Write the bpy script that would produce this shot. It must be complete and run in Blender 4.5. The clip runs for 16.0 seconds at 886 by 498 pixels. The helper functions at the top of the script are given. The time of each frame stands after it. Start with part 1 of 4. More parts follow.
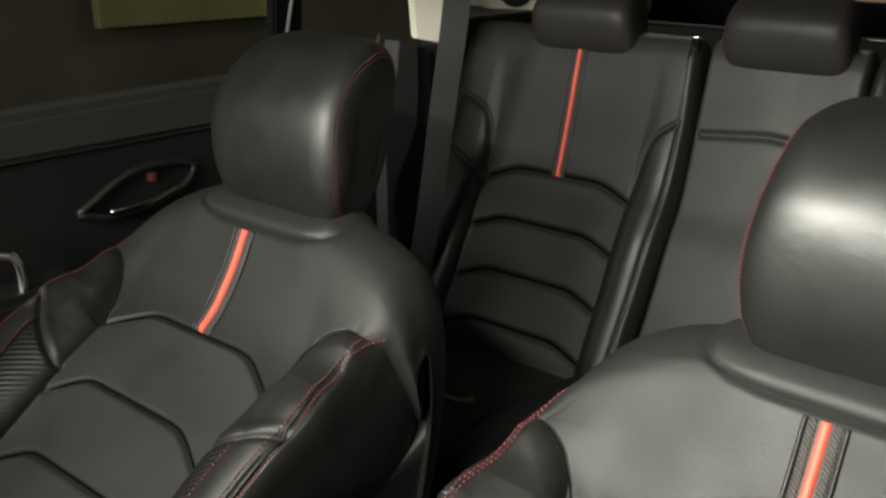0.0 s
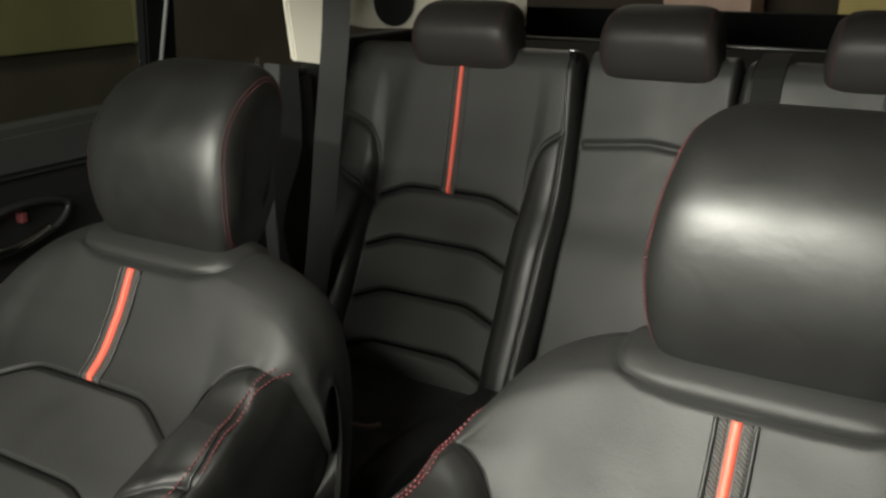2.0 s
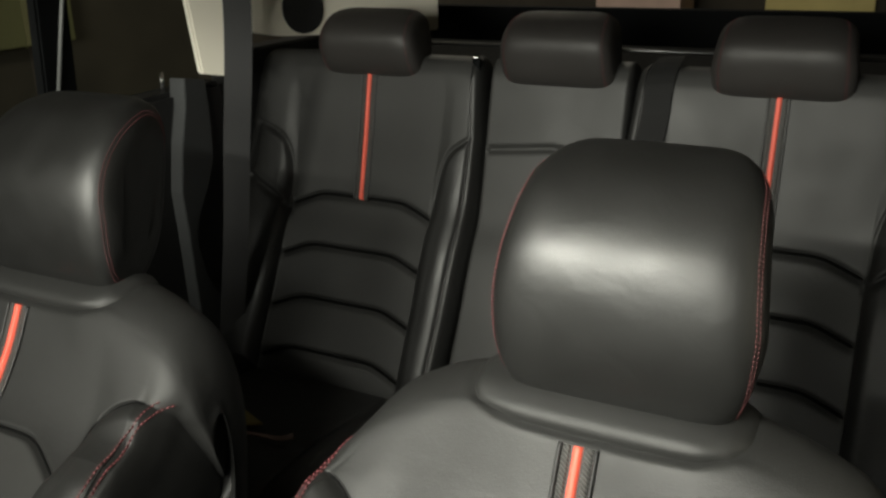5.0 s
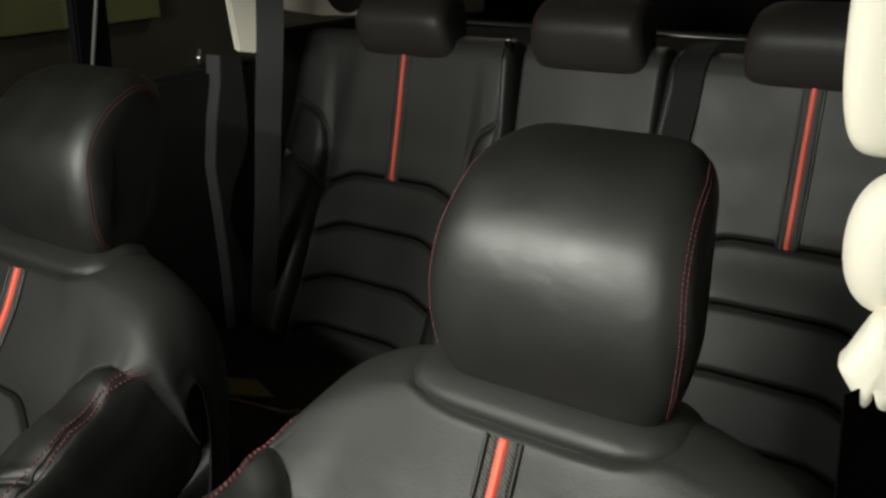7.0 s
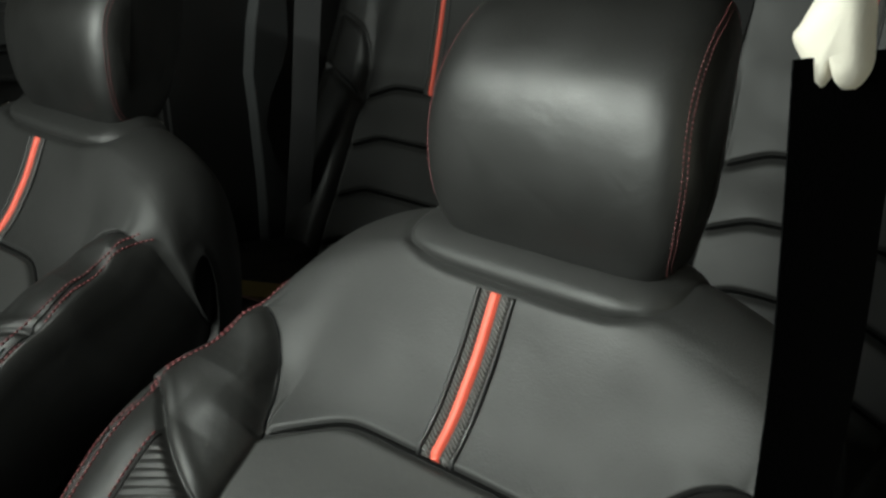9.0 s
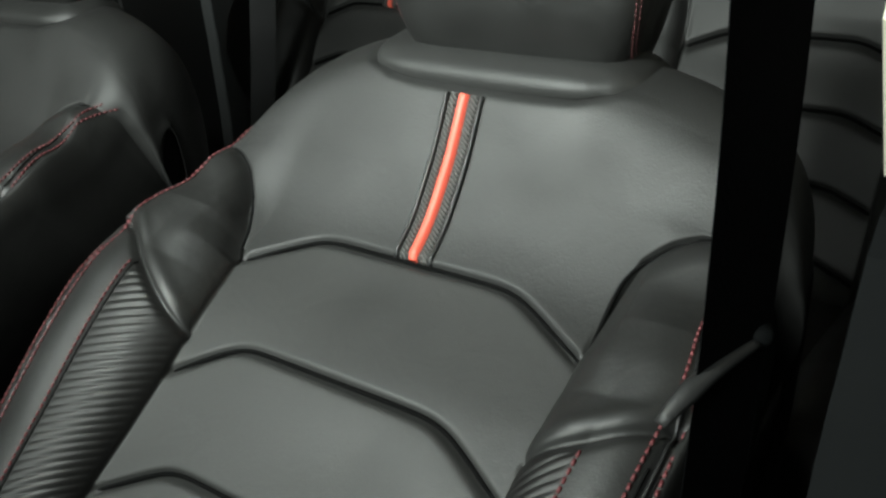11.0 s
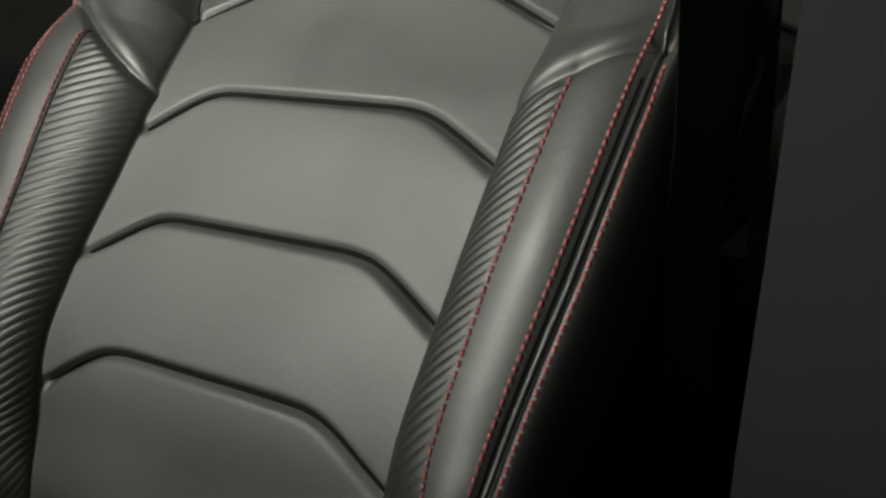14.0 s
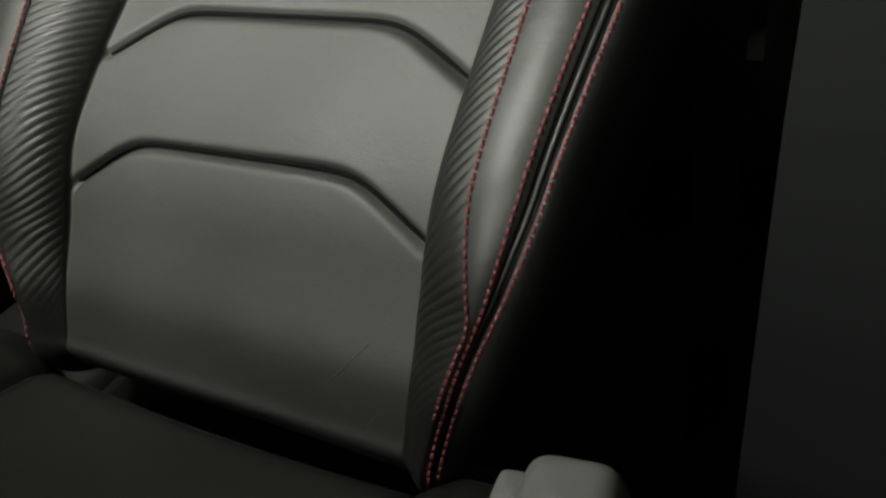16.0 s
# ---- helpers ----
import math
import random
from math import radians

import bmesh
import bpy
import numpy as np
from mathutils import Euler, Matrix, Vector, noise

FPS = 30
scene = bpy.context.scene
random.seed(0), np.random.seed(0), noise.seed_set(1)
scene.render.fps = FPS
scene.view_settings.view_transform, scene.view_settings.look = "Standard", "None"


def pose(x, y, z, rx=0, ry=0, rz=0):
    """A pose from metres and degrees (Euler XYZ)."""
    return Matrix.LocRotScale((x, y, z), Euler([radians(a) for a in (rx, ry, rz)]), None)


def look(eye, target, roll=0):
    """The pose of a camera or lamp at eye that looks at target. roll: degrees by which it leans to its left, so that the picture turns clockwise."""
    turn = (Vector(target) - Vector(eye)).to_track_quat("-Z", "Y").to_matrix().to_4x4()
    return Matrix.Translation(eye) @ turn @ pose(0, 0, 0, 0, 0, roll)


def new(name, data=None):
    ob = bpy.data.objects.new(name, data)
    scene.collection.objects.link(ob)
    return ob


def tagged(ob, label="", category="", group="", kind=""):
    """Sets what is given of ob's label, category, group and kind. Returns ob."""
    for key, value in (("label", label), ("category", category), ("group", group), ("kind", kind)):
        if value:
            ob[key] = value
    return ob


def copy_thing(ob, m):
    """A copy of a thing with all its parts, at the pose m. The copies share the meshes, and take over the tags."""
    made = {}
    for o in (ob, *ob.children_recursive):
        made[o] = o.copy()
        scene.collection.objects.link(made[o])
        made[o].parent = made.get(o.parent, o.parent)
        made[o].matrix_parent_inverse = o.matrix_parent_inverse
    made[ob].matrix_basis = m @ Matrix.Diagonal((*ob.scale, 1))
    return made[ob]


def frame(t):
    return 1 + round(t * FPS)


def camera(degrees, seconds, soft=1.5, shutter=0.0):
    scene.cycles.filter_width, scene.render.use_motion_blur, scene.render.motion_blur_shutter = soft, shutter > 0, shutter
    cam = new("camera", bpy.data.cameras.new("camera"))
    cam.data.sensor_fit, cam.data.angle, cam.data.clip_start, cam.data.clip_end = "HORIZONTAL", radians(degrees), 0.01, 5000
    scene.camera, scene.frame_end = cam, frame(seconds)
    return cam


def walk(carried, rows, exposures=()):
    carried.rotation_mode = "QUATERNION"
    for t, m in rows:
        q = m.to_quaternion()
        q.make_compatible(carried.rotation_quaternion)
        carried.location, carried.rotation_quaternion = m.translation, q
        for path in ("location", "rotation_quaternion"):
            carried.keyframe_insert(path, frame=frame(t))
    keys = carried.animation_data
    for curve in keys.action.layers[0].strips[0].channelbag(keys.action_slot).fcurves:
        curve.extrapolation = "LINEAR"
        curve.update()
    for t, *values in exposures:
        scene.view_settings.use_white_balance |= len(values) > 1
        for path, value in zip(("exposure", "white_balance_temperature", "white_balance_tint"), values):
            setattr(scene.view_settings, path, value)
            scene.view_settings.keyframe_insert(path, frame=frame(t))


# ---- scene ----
cam = camera(54.0, 16.0, soft=2.7)
# seconds, eye (x, y, z), yaw, pitch, roll
PATH = [
    (0.0, 0.4869, 0.1444, 1.1142, 37.73, -19.88, 0.94),
    (0.5, 0.4815, 0.1474, 1.1160, 35.82, -19.45, 0.50),
    (1.0, 0.4787, 0.1518, 1.1175, 33.97, -19.15, 0.01),
    (1.5, 0.4734, 0.1579, 1.1137, 32.08, -18.84, -0.14),
    (2.0, 0.4633, 0.1501, 1.1143, 29.82, -18.68, -0.13),
    (2.5, 0.4525, 0.1473, 1.1200, 27.63, -18.88, 0.23),
    (3.0, 0.4594, 0.1528, 1.1274, 26.49, -19.15, -0.12),
    (3.5, 0.4784, 0.1674, 1.1306, 25.96, -19.21, -0.57),
    (4.0, 0.5043, 0.1776, 1.1460, 26.09, -19.59, -1.19),
    (6.5, 0.6339, 0.2268, 1.1882, 31.04, -20.77, -0.93),
    (7.0, 0.6651, 0.2640, 1.1655, 33.60, -20.99, -1.09),
    (7.5, 0.6791, 0.2929, 1.1340, 35.72, -21.26, -0.15),
    (8.0, 0.6936, 0.3048, 1.0985, 37.26, -21.41, 0.23),
    (8.5, 0.7017, 0.2993, 1.0811, 37.81, -22.41, 0.30),
    (11.0, 0.7429, 0.2404, 0.9326, 35.75, -24.59, -2.34),
    (11.5, 0.7422, 0.2227, 0.9056, 34.52, -25.27, -3.87),
    (12.0, 0.7519, 0.2173, 0.8812, 34.78, -26.21, -5.41),
    (12.5, 0.7541, 0.2105, 0.8597, 34.66, -27.39, -6.58),
    (13.0, 0.7582, 0.2068, 0.8287, 35.04, -27.75, -7.76),
    (13.5, 0.7603, 0.1963, 0.8118, 34.97, -29.11, -8.71),
    (14.0, 0.7573, 0.1819, 0.7942, 34.44, -30.43, -9.33),
    (14.5, 0.7539, 0.1633, 0.7788, 33.73, -31.72, -9.53),
    (15.0, 0.7513, 0.1547, 0.7548, 34.21, -32.88, -10.76),
    (15.5, 0.7527, 0.1296, 0.7352, 34.09, -33.69, -10.49),
    (16.0, 0.7539, 0.1086, 0.7119, 34.62, -34.63, -10.97),
]
walk(cam, [(t, pose(x, y, z, 90 + pitch, 0, yaw) @ pose(0, 0, 0, 0, 0, roll)) for t, x, y, z, yaw, pitch, roll in PATH],
     exposures=[(0.0, -0.05, 6450, 9), (4.0, -0.08, 6450, 9), (6.5, -0.65, 6350, 9), (7.5, -0.75, 6200, 7), (8.5, -0.68, 6050, 4), (11.0, -0.08, 5850, 3), (12.5, 0.56, 6300, 7), (14.0, 0.6, 6300, 7), (16.0, 0.7, 6300, 7)])

# ------------------------------------------------------------------ world and lights
world = bpy.data.worlds.new("night_shop")
scene.world = world
world.use_nodes = True
world.node_tree.nodes["Background"].inputs["Color"].default_value = (0.9, 0.95, 1.0, 1)
world.node_tree.nodes["Background"].inputs["Strength"].default_value = 0.08


def area_lamp(name, eye, target, sx, sy, watts, colour):
    data = bpy.data.lights.new(name, "AREA")
    data.shape, data.size, data.size_y, data.energy, data.color = "RECTANGLE", sx, sy, watts, colour
    ob = new(name, data)
    ob.matrix_world = look(eye, target)
    return ob


# a tube lamp under the shop's roof, shining in over the windscreen's upper edge
area_lamp("tube_lamp", (-0.5, -4.0, 2.9), (0.0, 0.7, 0.75), 1.5, 0.10, 60, (1.0, 0.985, 0.86))
# added fill light, free-standing ahead of the car, mainly for the rear seats
area_lamp("doorway_lamp", (-0.15, -2.3, 1.45), (0.05, 1.2, 0.85), 2.0, 0.60, 102, (1.0, 0.985, 0.86))
# the cabin's two map lamps, set into the roof and turned to the seats
for lamp_x, wide, watts in ((-0.20, 0.16, 1.5), (0.17, 0.36, 7.8)):
    area_lamp("map_lamp", (lamp_x, 0.05, 1.385), (lamp_x + 0.10, 0.80, 0.86), wide, 0.016, watts, (1.0, 0.985, 0.86)).data.spread = radians(100)
# weak unseen fill light over the floor behind the car, added to brighten the walls
area_lamp("rear_shop_lamp", (-1.0, 4.2, 2.9), (-1.2, 4.0, 0.0), 1.2, 0.3, 22, (1.0, 0.93, 0.75))


# ------------------------------------------------------------------ materials
def material(name, base, rough=0.5, metal=0.0, spec=0.5, bump=None, vary=None, rough_vary=None):
    """Principled surface. bump: (scale, strength, kind); vary: (scale, amount) of brightness."""
    m = bpy.data.materials.new(name)
    m.use_nodes = True
    nt = m.node_tree
    b = nt.nodes["Principled BSDF"]
    b.inputs["Base Color"].default_value = (*base, 1)
    b.inputs["Roughness"].default_value = rough
    b.inputs["Metallic"].default_value = metal
    b.inputs["Specular IOR Level"].default_value = spec
    co = nt.nodes.new("ShaderNodeTexCoord").outputs["Object"]
    if vary:
        n = nt.nodes.new("ShaderNodeTexNoise")
        n.inputs["Scale"].default_value, n.inputs["Detail"].default_value = vary[0], 4
        nt.links.new(co, n.inputs["Vector"])
        mix = nt.nodes.new("ShaderNodeMix")
        mix.data_type = "RGBA"
        mix.inputs[6].default_value = (*[c * (1 - vary[1]) for c in base], 1)
        mix.inputs[7].default_value = (*[min(1, c * (1 + vary[1])) for c in base], 1)
        nt.links.new(n.outputs["Fac"], mix.inputs[0])
        nt.links.new(mix.outputs[2], b.inputs["Base Color"])
    if rough_vary:
        n = nt.nodes.new("ShaderNodeTexNoise")
        n.inputs["Scale"].default_value, n.inputs["Detail"].default_value = rough_vary[0], 3
        nt.links.new(co, n.inputs["Vector"])
        r = nt.nodes.new("ShaderNodeMapRange")
        r.inputs["From Min"].default_value, r.inputs["From Max"].default_value = 0.3, 0.7
        r.inputs["To Min"].default_value, r.inputs["To Max"].default_value = rough - rough_vary[1], rough + rough_vary[1]
        nt.links.new(n.outputs["Fac"], r.inputs["Value"])
        nt.links.new(r.outputs["Result"], b.inputs["Roughness"])
    if bump:
        scale, strength, kind = bump
        if kind == "grain":
            n = nt.nodes.new("ShaderNodeTexVoronoi")
            n.inputs["Scale"].default_value = scale
            out = n.outputs["Distance"]
        elif kind == "twill":
            n = nt.nodes.new("ShaderNodeTexWave")
            n.bands_direction = "DIAGONAL"
            n.inputs["Scale"].default_value = scale
            out = n.outputs["Fac"]
            mix = nt.nodes.new("ShaderNodeMix")
            mix.data_type = "RGBA"
            mix.inputs[6].default_value, mix.inputs[7].default_value = (*[0.35 * c for c in base], 1), (*[1.5 * c for c in base], 1)
            nt.links.new(out, mix.inputs[0])
            nt.links.new(mix.outputs[2], b.inputs["Base Color"])
        else:
            n = nt.nodes.new("ShaderNodeTexNoise")
            n.inputs["Scale"].default_value, n.inputs["Detail"].default_value = scale, 5
            out = n.outputs["Fac"]
        nt.links.new(co, n.inputs["Vector"])
        bp = nt.nodes.new("ShaderNodeBump")
        bp.inputs["Strength"].default_value, bp.inputs["Distance"].default_value = strength, 0.001
        nt.links.new(out, bp.inputs["Height"])
        nt.links.new(bp.outputs["Normal"], b.inputs["Normal"])
        if kind == "grain":
            # soft slack and shallow creases of the hide
            slack = nt.nodes.new("ShaderNodeTexNoise")
            slack.inputs["Scale"].default_value, slack.inputs["Detail"].default_value = 22, 4
            slack.inputs["Distortion"].default_value = 0.6
            nt.links.new(co, slack.inputs["Vector"])
            wide = nt.nodes.new("ShaderNodeBump")
            wide.inputs["Strength"].default_value, wide.inputs["Distance"].default_value = 0.28, 0.004
            nt.links.new(slack.outputs["Fac"], wide.inputs["Height"])
            nt.links.new(wide.outputs["Normal"], bp.inputs["Normal"])
    return m


LEATHER = material("black_leather", (0.014, 0.014, 0.0135), 0.47, spec=0.5, bump=(900, 0.11, "grain"), vary=(9, 0.2), rough_vary=(14, 0.06))
LEATHER_HEAD = material("smooth_black_leather", (0.009, 0.009, 0.0086), 0.47, spec=0.65, bump=(1000, 0.08, "grain"), vary=(9, 0.2), rough_vary=(14, 0.06))
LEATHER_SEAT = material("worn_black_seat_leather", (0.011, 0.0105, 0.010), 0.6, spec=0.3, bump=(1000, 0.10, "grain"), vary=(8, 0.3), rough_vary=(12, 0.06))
LEATHER_REAR = material("brown_black_leather", (0.030, 0.0275, 0.026), 0.55, spec=0.5, bump=(1000, 0.10, "grain"), vary=(9, 0.2), rough_vary=(14, 0.05))
LEATHER_CENTRE = material("black_perforated_leather", (0.027, 0.027, 0.026), 0.58, spec=0.5, bump=(900, 0.12, "grain"), vary=(9, 0.36), rough_vary=(9, 0.08))
LEATHER_UPPER = material("sheen_black_leather", (0.016, 0.016, 0.0155), 0.56, spec=0.5, bump=(700, 0.18, "grain"), vary=(8, 0.25), rough_vary=(11, 0.07))
RIBBED = material("ribbed_black_vinyl", (0.010, 0.0097, 0.0094), 0.45, spec=0.35, bump=(900, 0.08, "grain"))
TWILL = material("carbon_twill_strip", (0.062, 0.061, 0.058), 0.42, spec=0.5, bump=(120, 1.0, "twill"))
RED = material("red_leather_strip", (0.78, 0.115, 0.07), 0.45, bump=(900, 0.2, "grain"), vary=(30, 0.12))
THREAD = material("dark_red_thread", (0.125, 0.026, 0.030), 0.6)
THREAD_DARK = material("dull_red_thread", (0.095, 0.026, 0.028), 0.6)
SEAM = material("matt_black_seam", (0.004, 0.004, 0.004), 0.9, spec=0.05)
SCUFF = material("pale_scuff", (0.075, 0.073, 0.068), 0.6)
PIPING = material("black_piping", (0.012, 0.012, 0.012), 0.4)
PLASTIC = material("black_plastic", (0.014, 0.014, 0.014), 0.5, bump=(400, 0.3, "noise"), vary=(6, 0.2))
PLASTIC_DARK = material("charcoal_plastic", (0.0055, 0.006, 0.0063), 0.8, spec=0.06, bump=(300, 0.1, "noise"), vary=(5, 0.15))
PLASTIC_GREY = material("dark_grey_plastic", (0.045, 0.046, 0.046), 0.5, bump=(500, 0.3, "noise"), vary=(5, 0.15))
PILLAR_GREY = material("matt_dark_grey_plastic", (0.045, 0.047, 0.048), 0.6, spec=0.35, bump=(500, 0.2, "noise"), vary=(5, 0.15))
CREAM = material("cream_plastic", (0.74, 0.70, 0.60), 0.55, bump=(350, 0.25, "noise"), vary=(4, 0.06))
FABRIC = material("cream_headliner", (0.6, 0.56, 0.48), 0.9, bump=(600, 0.4, "noise"), vary=(5, 0.08))
CARPET = material("black_carpet", (0.012, 0.012, 0.012), 0.95, spec=0.2, bump=(500, 0.9, "noise"), vary=(20, 0.4))
WEBBING = material("black_belt_webbing", (0.003, 0.003, 0.0032), 0.95, spec=0.0, bump=(700, 0.5, "noise"))
WEBBING_GREY = material("dark_grey_belt_webbing", (0.035, 0.035, 0.036), 0.7, spec=0.3, bump=(700, 0.5, "noise"))
WEBBING_DULL = material("dull_black_belt_webbing", (0.012, 0.012, 0.012), 0.8, spec=0.2, bump=(700, 0.5, "noise"))
CHROME = material("chrome", (0.7, 0.7, 0.7), 0.15, metal=1.0)
PAPER = material("yellowed_paper", (0.34, 0.27, 0.10), 0.8, vary=(15, 0.2))
RUBBER = material("black_rubber", (0.01, 0.01, 0.01), 0.6)
WALL = material("yellow_green_wall_paint", (0.15, 0.145, 0.065), 0.8, bump=(30, 0.3, "noise"), vary=(2.5, 0.45))
DARKWALL = material("dark_shop_wall", (0.055, 0.046, 0.034), 0.9, vary=(2.2, 0.7))
CONCRETE = material("concrete", (0.18, 0.175, 0.165), 0.9, bump=(20, 0.4, "noise"), vary=(3, 0.25))
GLASS = bpy.data.materials.new("window_glass")
GLASS.use_nodes = True
_g = GLASS.node_tree.nodes["Principled BSDF"]
_g.inputs["Base Color"].default_value = (0.74, 0.78, 0.72, 1)
_g.inputs["Roughness"].default_value = 0.02
_g.inputs["Transmission Weight"].default_value = 1.0
_g.inputs["IOR"].default_value = 1.02


# ------------------------------------------------------------------ mesh helpers
def mesh_ob(name, verts, faces, mat, parent=None, label="", smooth=True, normals=None):
    me = bpy.data.meshes.new(name)
    me.from_pydata([tuple(v) for v in verts], [], faces)
    me.materials.append(mat)
    if smooth:
        me.polygons.foreach_set("use_smooth", [True] * len(me.polygons))
    me.update()
    if normals is not None:
        me.normals_split_custom_set_from_vertices([tuple(n) for n in normals])
    ob = new(name, me)
    if parent is not None:
        ob.parent = parent
    if label:
        ob["label"] = label
    return ob


def part(name, bm, mat, parent=None, label="", smooth=True):
    me = bpy.data.meshes.new(name)
    bm.normal_update()
    bm.to_mesh(me)
    bm.free()
    me.materials.append(mat)
    if smooth:
        me.polygons.foreach_set("use_smooth", [True] * len(me.polygons))
    ob = new(name, me)
    if parent is not None:
        ob.parent = parent
    if label:
        ob["label"] = label
    return ob


def empty(name, at=(0, 0, 0)):
    ob = new(name)
    ob.matrix_basis = pose(*at)
    return ob


def box_bm(lo, hi, bevel=0.0, seg=2, bm=None):
    bm = bm or bmesh.new()
    c, d = [(a + b) / 2 for a, b in zip(lo, hi)], [b - a for a, b in zip(lo, hi)]
    r = bmesh.ops.create_cube(bm, size=1, matrix=Matrix.Translation(c) @ Matrix.Diagonal((*d, 1)))
    if bevel:
        edges = list({e for v in r["verts"] for e in v.link_edges})
        bmesh.ops.bevel(bm, geom=edges, offset=bevel, segments=seg, affect="EDGES", profile=0.6)
    return bm


def smooth_curve(points, n):
    """Catmull-Rom through the points, n samples evenly along it."""
    p = np.array(points, float)
    p = np.vstack([2 * p[0] - p[1], p, 2 * p[-1] - p[-2]])
    out = []
    for i in range(1, len(p) - 2):
        for s in np.linspace(0, 1, 24, endpoint=False):
            a, b, c, d = p[i - 1:i + 3]
            out.append(0.5 * (2 * b + (c - a) * s + (2 * a - 5 * b + 4 * c - d) * s * s + (3 * b - a - 3 * c + d) * s ** 3))
    out.append(p[-2])
    out = np.array(out)
    along = np.r_[0, np.cumsum(np.linalg.norm(np.diff(out, axis=0), axis=1))]
    want = np.linspace(0, along[-1], n)
    return np.stack([np.interp(want, along, out[:, k]) for k in range(out.shape[1])], 1)


def tube(points, radius, mat, name, parent=None, label="", sides=8, flat=1.0):
    """A round bar along points."""
    pts = np.array(points, float)
    n = len(pts)
    tang = np.gradient(pts, axis=0)
    tang /= np.linalg.norm(tang, axis=1)[:, None]
    ref = np.array([0.31, 0.2, 0.93])
    verts, faces = [], []
    rad = np.broadcast_to(np.asarray(radius, float), (n,))
    for k in range(n):
        a = np.cross(tang[k], ref)
        a /= np.linalg.norm(a)
        b = np.cross(tang[k], a)
        for j in range(sides):
            th = 2 * math.pi * j / sides
            verts.append(pts[k] + rad[k] * (math.cos(th) * a + flat * math.sin(th) * b))
    for k in range(n - 1):
        for j in range(sides):
            q = (j + 1) % sides
            faces.append((k * sides + j, k * sides + q, (k + 1) * sides + q, (k + 1) * sides + j))
    faces += [tuple(range(sides))[::-1], tuple(range((n - 1) * sides, n * sides))]
    return mesh_ob(name, verts, faces, mat, parent, label)


def slab(outline, axis, lo, hi, mat, name, parent=None, label="", bevel=0.004):
    """A plate of the outline (two coordinates) that reaches from lo to hi along the axis."""
    bm = bmesh.new()
    rings = []
    for depth in (lo, hi):
        ring = []
        for a, b in outline:
            p = [a, b]
            p.insert(axis, depth)
            ring.append(bm.verts.new(p))
        rings.append(ring)
    bm.faces.new(rings[0])
    bm.faces.new(rings[1][::-1])
    n = len(outline)
    for k in range(n):
        bm.faces.new((rings[0][k], rings[1][k], rings[1][(k + 1) % n], rings[0][(k + 1) % n]))
    bmesh.ops.recalc_face_normals(bm, faces=bm.faces)
    if bevel:
        bmesh.ops.bevel(bm, geom=[e for e in bm.edges if e.calc_face_angle(0) > 0.5], offset=bevel, segments=2, affect="EDGES")
    return part(name, bm, mat, parent, label, smooth=False)


def rounded_lump(centre, half, power, turn, taper=0.0, notch=0.0, rows=24, cols=40):
    """Vertices and faces of a rounded block; taper narrows its top, notch cuts a groove into its lower rim."""
    verts, faces = [], []
    cz, sz = math.cos(radians(turn)), math.sin(radians(turn))
    for i in range(rows + 1):
        ph = -math.pi / 2 + math.pi * i / rows
        for j in range(cols):
            th = 2 * math.pi * j / cols
            c = lambda a: math.copysign(abs(math.cos(a)) ** power, math.cos(a))
            s = lambda a: math.copysign(abs(math.sin(a)) ** power, math.sin(a))
            x, y, z = half[0] * c(ph) * c(th), half[1] * c(ph) * s(th), half[2] * s(ph)
            k = 1 - taper * (z / half[2] + 1) / 2
            x, y = x * k, y * k
            low = max(0.0, -z / half[2])
            z += notch * low * math.exp(-((x + 0.1 * half[0]) / (0.14 * half[0])) ** 2)
            verts.append((centre[0] + cz * x - sz * y, centre[1] + sz * x + cz * y, centre[2] + z))
    for i in range(rows):
        for j in range(cols):
            q = (j + 1) % cols
            faces.append((i * cols + j, i * cols + q, (i + 1) * cols + q, (i + 1) * cols + j))
    return verts, faces


